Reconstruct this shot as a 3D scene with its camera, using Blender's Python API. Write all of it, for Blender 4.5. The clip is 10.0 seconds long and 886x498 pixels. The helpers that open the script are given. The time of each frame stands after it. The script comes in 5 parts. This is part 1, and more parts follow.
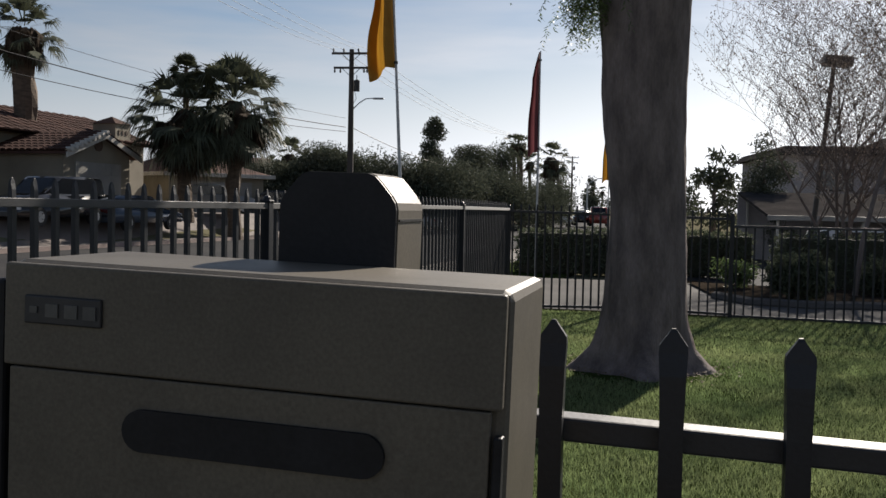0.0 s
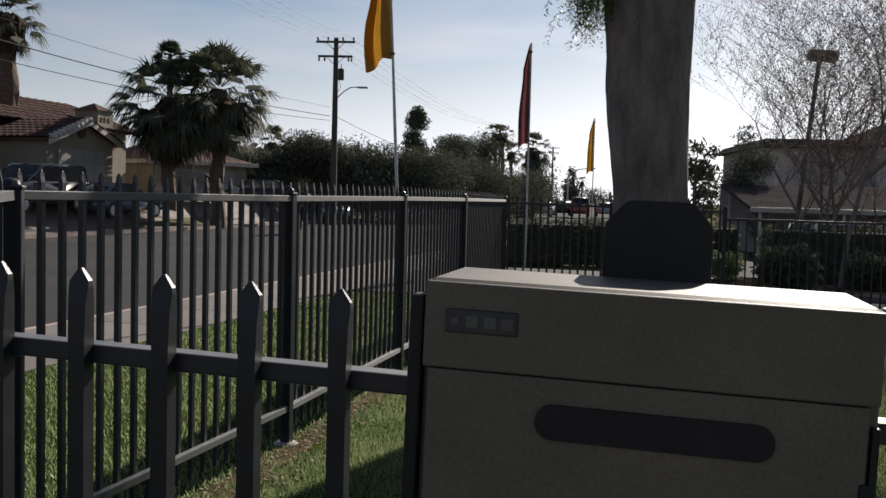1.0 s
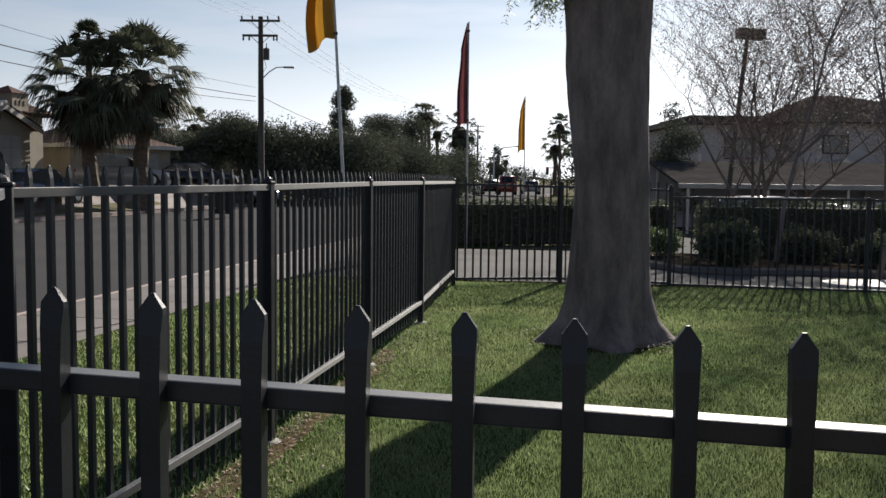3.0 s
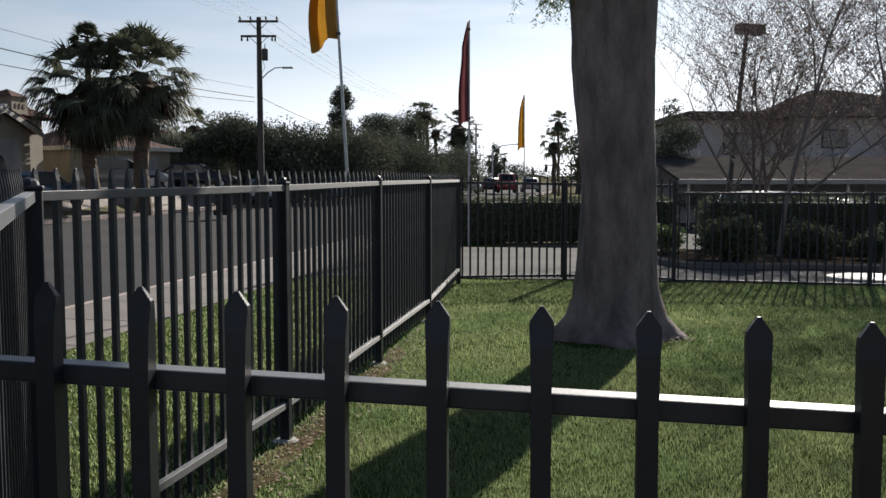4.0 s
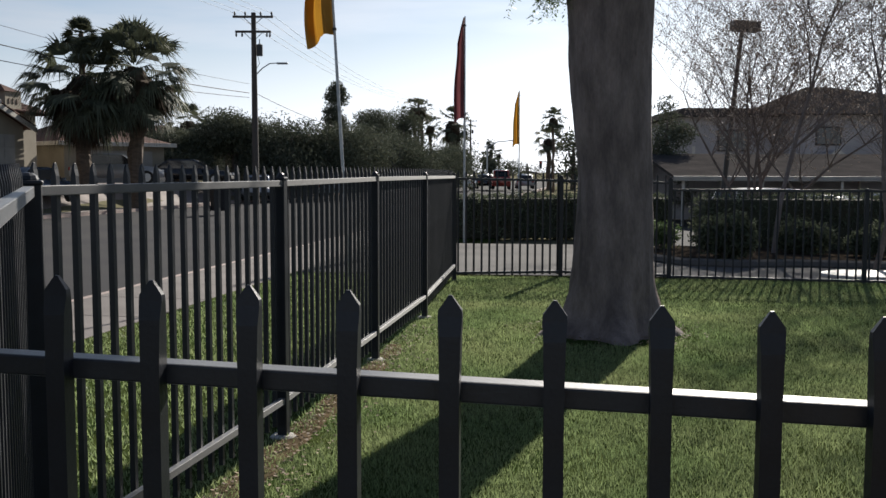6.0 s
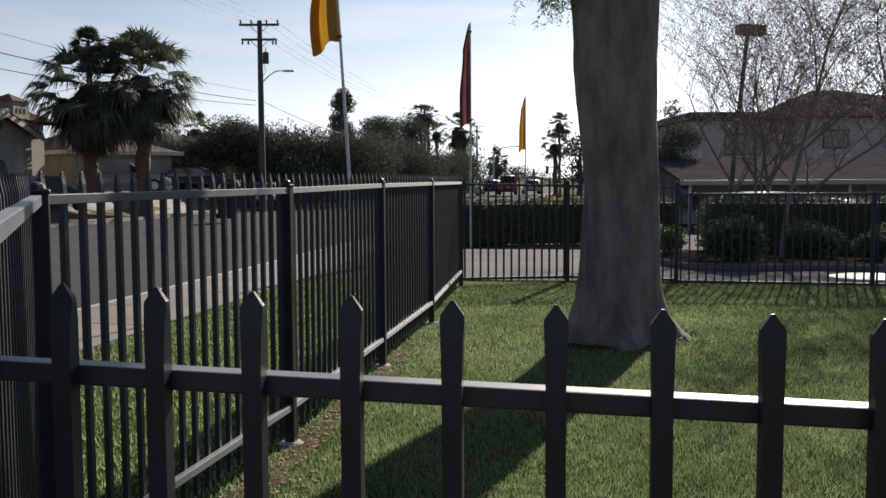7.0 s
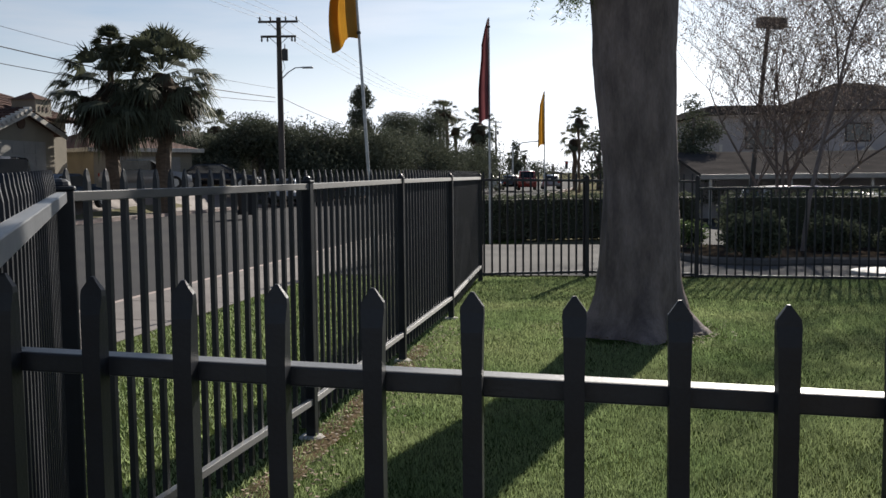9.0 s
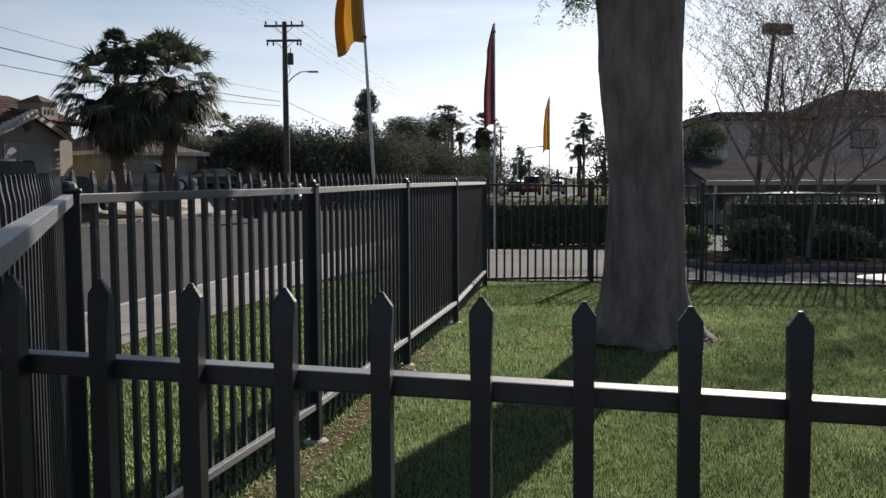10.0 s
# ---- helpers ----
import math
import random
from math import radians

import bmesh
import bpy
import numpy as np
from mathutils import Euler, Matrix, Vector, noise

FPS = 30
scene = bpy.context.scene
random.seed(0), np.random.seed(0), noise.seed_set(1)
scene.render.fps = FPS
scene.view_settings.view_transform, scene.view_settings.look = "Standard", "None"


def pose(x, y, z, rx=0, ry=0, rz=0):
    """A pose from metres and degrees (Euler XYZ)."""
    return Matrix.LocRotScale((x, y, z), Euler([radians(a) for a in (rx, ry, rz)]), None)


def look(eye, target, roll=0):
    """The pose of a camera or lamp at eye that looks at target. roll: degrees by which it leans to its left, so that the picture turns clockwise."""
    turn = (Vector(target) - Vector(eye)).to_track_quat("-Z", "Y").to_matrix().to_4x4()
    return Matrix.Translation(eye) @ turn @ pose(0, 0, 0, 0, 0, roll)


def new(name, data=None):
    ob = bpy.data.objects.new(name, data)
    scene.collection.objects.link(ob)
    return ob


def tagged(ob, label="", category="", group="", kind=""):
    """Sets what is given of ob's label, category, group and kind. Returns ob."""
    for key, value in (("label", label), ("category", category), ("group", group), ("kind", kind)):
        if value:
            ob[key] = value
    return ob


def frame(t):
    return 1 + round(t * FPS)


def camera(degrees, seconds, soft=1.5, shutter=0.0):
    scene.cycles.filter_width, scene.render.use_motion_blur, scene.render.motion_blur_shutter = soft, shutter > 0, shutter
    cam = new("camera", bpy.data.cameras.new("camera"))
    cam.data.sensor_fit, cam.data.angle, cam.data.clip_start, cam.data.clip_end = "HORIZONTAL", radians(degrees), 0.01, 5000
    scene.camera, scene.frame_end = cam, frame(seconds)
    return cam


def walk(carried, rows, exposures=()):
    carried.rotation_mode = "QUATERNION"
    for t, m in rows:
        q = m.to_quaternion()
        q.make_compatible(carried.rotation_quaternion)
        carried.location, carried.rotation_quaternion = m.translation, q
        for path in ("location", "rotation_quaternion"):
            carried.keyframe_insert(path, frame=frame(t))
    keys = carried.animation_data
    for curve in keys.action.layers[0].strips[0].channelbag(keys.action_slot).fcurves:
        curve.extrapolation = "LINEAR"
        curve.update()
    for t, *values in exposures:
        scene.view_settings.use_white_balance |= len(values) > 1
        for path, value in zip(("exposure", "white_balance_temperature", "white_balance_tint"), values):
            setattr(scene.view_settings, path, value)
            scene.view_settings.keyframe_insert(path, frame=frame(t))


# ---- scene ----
cam = camera(50.8, 10.0)
EXPOSURES = [(0.0, 0.56, 6600, 12), (1.0, 0.56, 6600, 13), (2.2, 0.66, 6600, 13), (3.5, 0.8, 6380, 10.5), (10.0, 0.84, 6380, 11)]

PATH = [
    (0, (0.997, -1.022, 1.601), (0.548, 0.925, 1.511), 1.1),
    (0.5, (0.871, -1.132, 1.621), (0.491, 0.829, 1.52), 1.1),
    (1, (0.759, -1.184, 1.623), (0.355, 0.772, 1.511), 1.5),
    (1.2, (0.707, -1.162, 1.62), (0.301, 0.793, 1.498), 1.2),
    (1.5, (0.622, -1.118, 1.627), (0.227, 0.838, 1.496), 1.0),
    (2, (0.522, -1.059, 1.648), (0.197, 0.909, 1.509), 0.9),
    (2.2, (0.494, -1.048, 1.649), (0.2, 0.926, 1.511), 1.0),
    (3.3, (0.322, -1.105, 1.662), (0.083, 0.875, 1.506), 0.5),
    (3.5, (0.306, -1.118, 1.663), (0.065, 0.862, 1.508), 0.3),
    (4, (0.271, -1.135, 1.659), (0.029, 0.844, 1.503), 0.0),
    (4.5, (0.255, -1.136, 1.657), (0.021, 0.843, 1.492), -0.0),
    (5, (0.252, -1.145, 1.657), (0.025, 0.835, 1.484), 0.1),
    (5.5, (0.248, -1.134, 1.656), (0.021, 0.846, 1.485), 0.2),
    (7, (0.256, -1.143, 1.656), (0.011, 0.836, 1.505), -0.3),
    (7.5, (0.264, -1.146, 1.659), (0.007, 0.832, 1.507), -0.4),
    (8, (0.266, -1.155, 1.658), (0.0, 0.821, 1.511), -0.4),
    (8.5, (0.262, -1.165, 1.655), (-0.016, 0.81, 1.5), -0.5),
    (9, (0.258, -1.165, 1.654), (-0.028, 0.808, 1.494), -0.6),
    (9.5, (0.256, -1.171, 1.654), (-0.037, 0.801, 1.502), -0.5),
    (10, (0.251, -1.16, 1.653), (-0.044, 0.813, 1.503), -0.3),
]
walk(cam, [(t, look(eye, aim, roll)) for t, eye, aim, roll in PATH], EXPOSURES)

# ---- light ----
SUN_AZ, SUN_EL = 15.3, 29.0          # degrees from +y towards +x, degrees over the horizon
world = bpy.data.worlds.new("sky")
scene.world = world
world.use_nodes = True
wn, wl = world.node_tree.nodes, world.node_tree.links
wn.clear()
w_out, w_bg, w_sky = wn.new("ShaderNodeOutputWorld"), wn.new("ShaderNodeBackground"), wn.new("ShaderNodeTexSky")
w_sky.sky_type, w_sky.sun_disc = "NISHITA", False
w_sky.sun_elevation, w_sky.sun_rotation = radians(SUN_EL), radians(SUN_AZ)
w_sky.air_density, w_sky.dust_density, w_sky.ozone_density = 1.0, 0.7, 3.0
w_bg.inputs["Strength"].default_value = 0.05
# thin streaks of high cloud over a milky veil that thickens towards the horizon
w_co, w_map, w_noise, w_ramp = wn.new("ShaderNodeTexCoord"), wn.new("ShaderNodeMapping"), wn.new("ShaderNodeTexNoise"), wn.new("ShaderNodeValToRGB")
w_map.inputs["Scale"].default_value = (1.1, 1.6, 9.0)
w_map.inputs["Rotation"].default_value = (0.05, 0.06, 0.3)
w_noise.inputs["Scale"].default_value, w_noise.inputs["Detail"].default_value = 1.6, 6.0
w_ramp.color_ramp.elements[0].position, w_ramp.color_ramp.elements[1].position = 0.42, 0.64
w_sep, w_veil, w_max = wn.new("ShaderNodeSeparateXYZ"), wn.new("ShaderNodeMapRange"), wn.new("ShaderNodeMath")
w_veil.inputs["From Min"].default_value, w_veil.inputs["From Max"].default_value = 0.19, 0.06
w_veil.inputs["To Max"].default_value = 0.85
w_max.operation = "MAXIMUM"
w_grey, w_white, w_mix, w_gain = wn.new("ShaderNodeRGBToBW"), wn.new("ShaderNodeMixRGB"), wn.new("ShaderNodeMixRGB"), wn.new("ShaderNodeMath")
w_white.blend_type = "MULTIPLY"
w_white.inputs[0].default_value, w_white.inputs[2].default_value = 1.0, (1.3, 1.38, 1.5, 1)
w_gain.operation = "MULTIPLY"
w_gain.inputs[1].default_value = 0.75
wl.new(w_co.outputs["Generated"], w_map.inputs[0])
wl.new(w_map.outputs[0], w_noise.inputs["Vector"])
wl.new(w_noise.outputs["Fac"], w_ramp.inputs[0])
wl.new(w_ramp.outputs[0], w_gain.inputs[0])
wl.new(w_co.outputs["Generated"], w_sep.inputs[0])
wl.new(w_sep.outputs["Z"], w_veil.inputs["Value"])
wl.new(w_gain.outputs[0], w_max.inputs[0])
wl.new(w_veil.outputs[0], w_max.inputs[1])
wl.new(w_sky.outputs[0], w_grey.inputs[0])
wl.new(w_grey.outputs[0], w_white.inputs[1])
wl.new(w_max.outputs[0], w_mix.inputs[0])
wl.new(w_sky.outputs[0], w_mix.inputs[1])
wl.new(w_white.outputs[0], w_mix.inputs[2])
wl.new(w_mix.outputs[0], w_bg.inputs[0])
wl.new(w_bg.outputs[0], w_out.inputs[0])

sun = new("sun", bpy.data.lights.new("sun", "SUN"))
sun.data.energy, sun.data.angle, sun.data.color = 5.0, radians(0.53), (1.0, 0.93, 0.82)
to_sun = Vector((math.sin(radians(SUN_AZ)) * math.cos(radians(SUN_EL)), math.cos(radians(SUN_AZ)) * math.cos(radians(SUN_EL)), math.sin(radians(SUN_EL))))
sun.matrix_world = look(tuple(to_sun * 60), (0, 0, 0))


# ---- materials ----
def mat(name, c1, c2=None, rough=0.6, scale=8.0, fine=90.0, bump=0.15, metal=0.0, spec=0.5, stretch=(1, 1, 1), through_light=0.0, island=0.0, piece=0.0, coords="Object"):
    """A surface of two mixed tones, with coarse stains and fine grain that also roughen it."""
    m = bpy.data.materials.new(name)
    m.use_nodes = True
    n, l = m.node_tree.nodes, m.node_tree.links
    b = n["Principled BSDF"]
    co, mp = n.new("ShaderNodeTexCoord"), n.new("ShaderNodeMapping")
    mp.inputs["Scale"].default_value = stretch
    l.new(co.outputs[coords], mp.inputs[0])
    big, small = n.new("ShaderNodeTexNoise"), n.new("ShaderNodeTexNoise")
    big.inputs["Scale"].default_value, big.inputs["Detail"].default_value = scale, 4
    small.inputs["Scale"].default_value, small.inputs["Detail"].default_value = fine, 3
    for t in (big, small):
        l.new(mp.outputs[0], t.inputs["Vector"])
    mix, grain = n.new("ShaderNodeMixRGB"), n.new("ShaderNodeMixRGB")
    c2 = c2 or tuple(c * 0.75 for c in c1)
    mix.inputs[1].default_value, mix.inputs[2].default_value = (*c1, 1), (*c2, 1)
    ramp = n.new("ShaderNodeValToRGB")
    ramp.color_ramp.elements[0].position, ramp.color_ramp.elements[1].position = 0.35, 0.68
    l.new(big.outputs["Fac"], ramp.inputs[0])
    l.new(ramp.outputs[0], mix.inputs[0])
    grain.blend_type = "OVERLAY"
    grain.inputs[0].default_value = 0.35
    l.new(mix.outputs[0], grain.inputs[1])
    l.new(small.outputs["Fac"], grain.inputs[2])
    last = grain.outputs[0]
    if island or piece:
        hsv, rng = n.new("ShaderNodeHueSaturation"), n.new("ShaderNodeMapRange")
        amount = island or piece
        rng.inputs["To Min"].default_value, rng.inputs["To Max"].default_value = 1 - amount, 1 + amount
        if island:
            l.new(n.new("ShaderNodeNewGeometry").outputs["Random Per Island"], rng.inputs["Value"])
        else:
            l.new(n.new("ShaderNodeObjectInfo").outputs["Random"], rng.inputs["Value"])
        l.new(rng.outputs[0], hsv.inputs["Value"])
        l.new(last, hsv.inputs["Color"])
        last = hsv.outputs[0]
    l.new(last, b.inputs["Base Color"])
    rr = n.new("ShaderNodeMapRange")
    rr.inputs["To Min"].default_value, rr.inputs["To Max"].default_value = max(0.04, rough - 0.12), min(1.0, rough + 0.12)
    l.new(big.outputs["Fac"], rr.inputs["Value"])
    l.new(rr.outputs[0], b.inputs["Roughness"])
    b.inputs["Metallic"].default_value, b.inputs["Specular IOR Level"].default_value = metal, spec
    if bump:
        bp = n.new("ShaderNodeBump")
        bp.inputs["Strength"].default_value, bp.inputs["Distance"].default_value = bump, 0.01
        l.new(small.outputs["Fac"], bp.inputs["Height"])
        l.new(bp.outputs[0], b.inputs["Normal"])
    if through_light:
        tr, ms = n.new("ShaderNodeBsdfTranslucent"), n.new("ShaderNodeMixShader")
        l.new(last, tr.inputs["Color"])
        ms.inputs[0].default_value = through_light
        l.new(b.outputs[0], ms.inputs[1])
        l.new(tr.outputs[0], ms.inputs[2])
        l.new(ms.outputs[0], n["Material Output"].inputs[0])
    return m


M_FENCE = mat("black_fence_paint", (0.0095, 0.011, 0.0155), (0.0145, 0.0165, 0.022), 0.46, 14, 160, 0.06, spec=0.4)
M_RAIL = mat("black_rail_paint_with_glint", (0.0115, 0.013, 0.0175), (0.0175, 0.0195, 0.025), 0.46, 14, 160, 0.06, spec=0.5)
M_RAIL.node_tree.nodes["Principled BSDF"].inputs["Sheen Weight"].default_value = 0.35      # sheen added to imitate the bright highlight along the rail tops
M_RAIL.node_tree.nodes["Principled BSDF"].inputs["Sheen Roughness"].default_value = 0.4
M_BOX = mat("beige_box_paint", (0.132, 0.115, 0.089), (0.098, 0.085, 0.067), 0.5, 9, 420, 0.03, spec=0.3)
M_BOXDARK = mat("dark_plastic", (0.013, 0.013, 0.0145), (0.02, 0.02, 0.022), 0.55, 30, 260, 0.05, spec=0.25)
M_LABEL = mat("label_black", (0.03, 0.03, 0.032), None, 0.45, 30, 200, 0.03)
M_PRINT = mat("label_print", (0.09, 0.088, 0.082), None, 0.5, 30, 200, 0.02)
M_GRASS = mat("grass_blade", (0.165, 0.226, 0.094), (0.24, 0.278, 0.13), 0.5, 0.9, 14, 0.0, spec=0.35, through_light=0.45, island=0.55)
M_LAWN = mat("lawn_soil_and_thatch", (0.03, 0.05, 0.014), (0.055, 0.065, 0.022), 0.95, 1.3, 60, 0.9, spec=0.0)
M_SOIL = mat("dry_soil", (0.115, 0.085, 0.055), (0.06, 0.05, 0.03), 0.95, 5.5, 70, 0.9, spec=0.0)
M_MULCH = mat("dark_mulch", (0.05, 0.04, 0.032), (0.03, 0.025, 0.02), 0.95, 4, 60, 0.8, spec=0.0)
M_GROUND = mat("far_ground", (0.12, 0.12, 0.075), (0.16, 0.14, 0.10), 0.95, 0.05, 2.0, 0.2, spec=0.0)
M_ASPHALT = mat("asphalt", (0.04, 0.04, 0.043), (0.055, 0.054, 0.054), 0.95, 0.35, 60, 0.4, spec=0.05)
M_DRIVE = mat("driveway_concrete", (0.13, 0.125, 0.12), (0.10, 0.097, 0.095), 0.95, 0.7, 45, 0.3, spec=0.05)
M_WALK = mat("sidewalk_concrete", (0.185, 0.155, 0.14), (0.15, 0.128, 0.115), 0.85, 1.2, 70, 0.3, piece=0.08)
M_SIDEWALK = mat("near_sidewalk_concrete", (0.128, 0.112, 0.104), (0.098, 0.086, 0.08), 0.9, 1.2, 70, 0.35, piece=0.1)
M_KERB = mat("kerb_concrete", (0.33, 0.25, 0.22), (0.25, 0.20, 0.18), 0.85, 1.5, 60, 0.3)
M_CONCRETE = mat("footing_concrete", (0.42, 0.40, 0.37), (0.30, 0.28, 0.26), 0.9, 14, 120, 0.6)
M_BARK = mat("grey_brown_bark", (0.225, 0.178, 0.165), (0.105, 0.083, 0.078), 0.95, 7, 60, 1.0, stretch=(1, 1, 0.3))
M_LEAF = mat("feathery_leaf", (0.085, 0.13, 0.045), (0.12, 0.16, 0.06), 0.5, 3, 30, 0.0, through_light=0.35, island=0.3)
M_DARKLEAF = mat("dark_tree_leaf", (0.088, 0.1, 0.07), (0.11, 0.118, 0.086), 0.9, 0.6, 6, 0.0, spec=0.05, through_light=0.15, island=0.4)
M_HEDGE = mat("hedge_leaf", (0.085, 0.1, 0.066), (0.105, 0.12, 0.076), 0.85, 1.2, 20, 0.0, spec=0.15, through_light=0.3, island=0.4)
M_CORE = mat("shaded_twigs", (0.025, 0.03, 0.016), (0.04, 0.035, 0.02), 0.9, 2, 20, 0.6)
M_PALM = mat("palm_frond", (0.07, 0.079, 0.051), (0.09, 0.099, 0.064), 0.65, 0.8, 8, 0.0, spec=0.2, through_light=0.25, island=0.35)
M_SKIRT = mat("dead_palm_frond", (0.085, 0.064, 0.047), (0.05, 0.04, 0.031), 0.9, 1.2, 12, 0.0, spec=0.05, through_light=0.12, island=0.4)
M_PALMBARK = mat("palm_trunk", (0.14, 0.10, 0.07), (0.075, 0.055, 0.04), 0.95, 3, 20, 0.9, stretch=(1, 1, 3))
M_TWIG = mat("bare_twig", (0.17, 0.138, 0.126), (0.115, 0.092, 0.084), 0.8, 4, 30, 0.3)
M_DRYLEAF = mat("last_autumn_leaf", (0.25, 0.2, 0.175), (0.19, 0.16, 0.14), 0.7, 1.0, 20, 0.0, spec=0.15, through_light=0.2, island=0.4)
M_WOOD = mat("weathered_pole_wood", (0.09, 0.078, 0.07), (0.06, 0.052, 0.046), 0.9, 3, 40, 0.6, stretch=(1, 1, 0.12))
M_STEEL = mat("galvanised_steel", (0.42, 0.43, 0.44), (0.33, 0.34, 0.35), 0.42, 10, 120, 0.05, metal=0.8)
M_DARKSTEEL = mat("dark_steel", (0.035, 0.034, 0.033), (0.05, 0.047, 0.044), 0.6, 8, 90, 0.05)
M_WIRE = mat("cable", (0.03, 0.03, 0.03), None, 0.6, 2, 40, 0.0)
M_GOLD = mat("gold_flag_cloth", (0.50, 0.26, 0.03), (0.43, 0.21, 0.025), 0.75, 3, 260, 0.05, through_light=0.3)
M_RED = mat("burgundy_flag_cloth", (0.2, 0.07, 0.078), (0.15, 0.055, 0.062), 0.85, 3, 260, 0.05, spec=0.2, through_light=0.28)
M_STUCCO = mat("cream_stucco", (0.27, 0.24, 0.185), (0.21, 0.185, 0.145), 0.9, 0.8, 40, 0.3)
M_GREYSTUCCO = mat("grey_stucco", (0.38, 0.36, 0.36), (0.31, 0.29, 0.295), 0.9, 0.6, 40, 0.3)
M_TILE = mat("red_clay_tile", (0.085, 0.047, 0.038), (0.055, 0.034, 0.029), 0.9, 0.8, 25, 0.3, spec=0.1, piece=0.25)
M_SHINGLE = mat("dark_roof_shingle", (0.05, 0.047, 0.046), (0.07, 0.064, 0.062), 0.95, 1.2, 18, 0.5, spec=0.0)
M_TRIM = mat("off_white_trim", (0.52, 0.49, 0.44), (0.43, 0.41, 0.37), 0.6, 2, 60, 0.05)
M_GARAGE = mat("garage_door_paint", (0.30, 0.285, 0.26), (0.25, 0.24, 0.22), 0.5, 2, 60, 0.05)
M_VENT = mat("brown_vent", (0.10, 0.06, 0.04), None, 0.7, 5, 60, 0.1)
M_GLASS = mat("dark_window_glass", (0.02, 0.023, 0.027), None, 0.06, 2, 30, 0.0, spec=0.8)
M_TYRE = mat("tyre_rubber", (0.02, 0.02, 0.02), None, 0.85, 12, 90, 0.2)
M_RIM = mat("alloy_rim", (0.45, 0.46, 0.47), None, 0.3, 10, 90, 0.02, metal=0.9)
M_LAMPGLASS = mat("headlight_plastic", (0.6, 0.62, 0.65), None, 0.1, 8, 60, 0.0)
M_REDLENS = mat("red_lens", (0.35, 0.02, 0.015), None, 0.2, 8, 60, 0.0)
M_LITTER = mat("dry_leaf_litter", (0.19, 0.13, 0.075), (0.11, 0.075, 0.045), 0.8, 4, 60, 0.0, island=0.45)


# ---- shaping helpers ----
def rot_z(deg):
    return Matrix.Rotation(radians(deg), 4, "Z")


def box(bm, cx, cy, cz, sx, sy, sz, m=None, bevel=0.0):
    """Adds a box by centre and full size; bevel rounds all its edges."""
    r = bmesh.ops.create_cube(bm, size=1.0)
    bmesh.ops.scale(bm, vec=(sx, sy, sz), verts=r["verts"])
    bmesh.ops.translate(bm, vec=(cx, cy, cz), verts=r["verts"])
    verts = r["verts"]
    if bevel:
        edges = list({e for v in verts for e in v.link_edges})
        out = bmesh.ops.bevel(bm, geom=edges, offset=bevel, segments=2, affect="EDGES", profile=0.5)
        verts = list({v for f in out["faces"] for v in f.verts} | {v for v in verts if v.is_valid})
    if m is not None:
        bmesh.ops.transform(bm, matrix=m, verts=verts)
    return verts


def tube(bm, pts, radii, seg=8, cap=True, jitter=None):
    """Adds a tapered tube along points."""
    rings = []
    pts = [Vector(p) for p in pts]
    for i, p in enumerate(pts):
        d = (pts[min(i + 1, len(pts) - 1)] - pts[max(i - 1, 0)]).normalized()
        side = d.cross(Vector((0.31, 0.95, 0.05)))
        if side.length < 1e-3:
            side = d.cross(Vector((1, 0, 0)))
        side.normalize()
        up = side.cross(d)
        ring = []
        for k in range(seg):
            a = 2 * math.pi * k / seg
            r = radii[i] * (jitter(i, k) if jitter else 1.0)
            ring.append(bm.verts.new(p + side * math.cos(a) * r + up * math.sin(a) * r))
        rings.append(ring)
    for a, b in zip(rings, rings[1:]):
        for k in range(seg):
            bm.faces.new((a[k], a[(k + 1) % seg], b[(k + 1) % seg], b[k]))
    if cap:
        bm.faces.new(rings[0][::-1])
        bm.faces.new(rings[-1])
    return rings


def prism(bm, outline, depth, m=None):
    """Adds an outline in the x-z plane, extruded by depth along +y."""
    a = [bm.verts.new((x, 0, z)) for x, z in outline]
    b = [bm.verts.new((x, depth, z)) for x, z in outline]
    n = len(a)
    bm.faces.new(a)
    bm.faces.new(b[::-1])
    for i in range(n):
        bm.faces.new((a[i], b[i], b[(i + 1) % n], a[(i + 1) % n]))
    if m is not None:
        bmesh.ops.transform(bm, matrix=m, verts=a + b)


def mesh_of(name, bm, material, smooth=False):
    bmesh.ops.recalc_face_normals(bm, faces=bm.faces)
    me = bpy.data.meshes.new(name)
    bm.to_mesh(me)
    bm.free()
    me.materials.append(material)
    if smooth:
        me.shade_smooth()
    return me


def part(name, bm, material, parent=None, label="", smooth=False):
    ob = new(name, mesh_of(name, bm, material, smooth) if isinstance(bm, bmesh.types.BMesh) else bm)
    ob.parent = parent
    if label:
        ob["label"] = label
    return ob


def root(name, m, label, category, group="", kind=""):
    ob = new(name)
    ob.matrix_world = m
    ob.empty_display_size = 0.2
    return tagged(ob, label, category, group, kind)


def cloud_mesh(name, verts, faces, material):
    me = bpy.data.meshes.new(name)
    me.from_pydata(verts, [], faces)
    me.materials.append(material)
    return me


def plan(a, d):
    """Ground place from metres across and metres ahead of the yard's corner axis, which is turned 6.8 degrees."""
    return (0.255 + 0.993 * a - 0.118 * d, -1.108 + 0.118 * a + 0.993 * d)


def street(u, y):
    """Ground place from metres beside the street's axis line and metres along it."""
    return (u + 0.058 * (y - 10), y)


def smooth_step(a, b, x):
    t = min(1.0, max(0.0, (x - a) / (b - a)))
    return t * t * (3 - 2 * t)


KERB_U, FAR_U = -5.93, -19.9


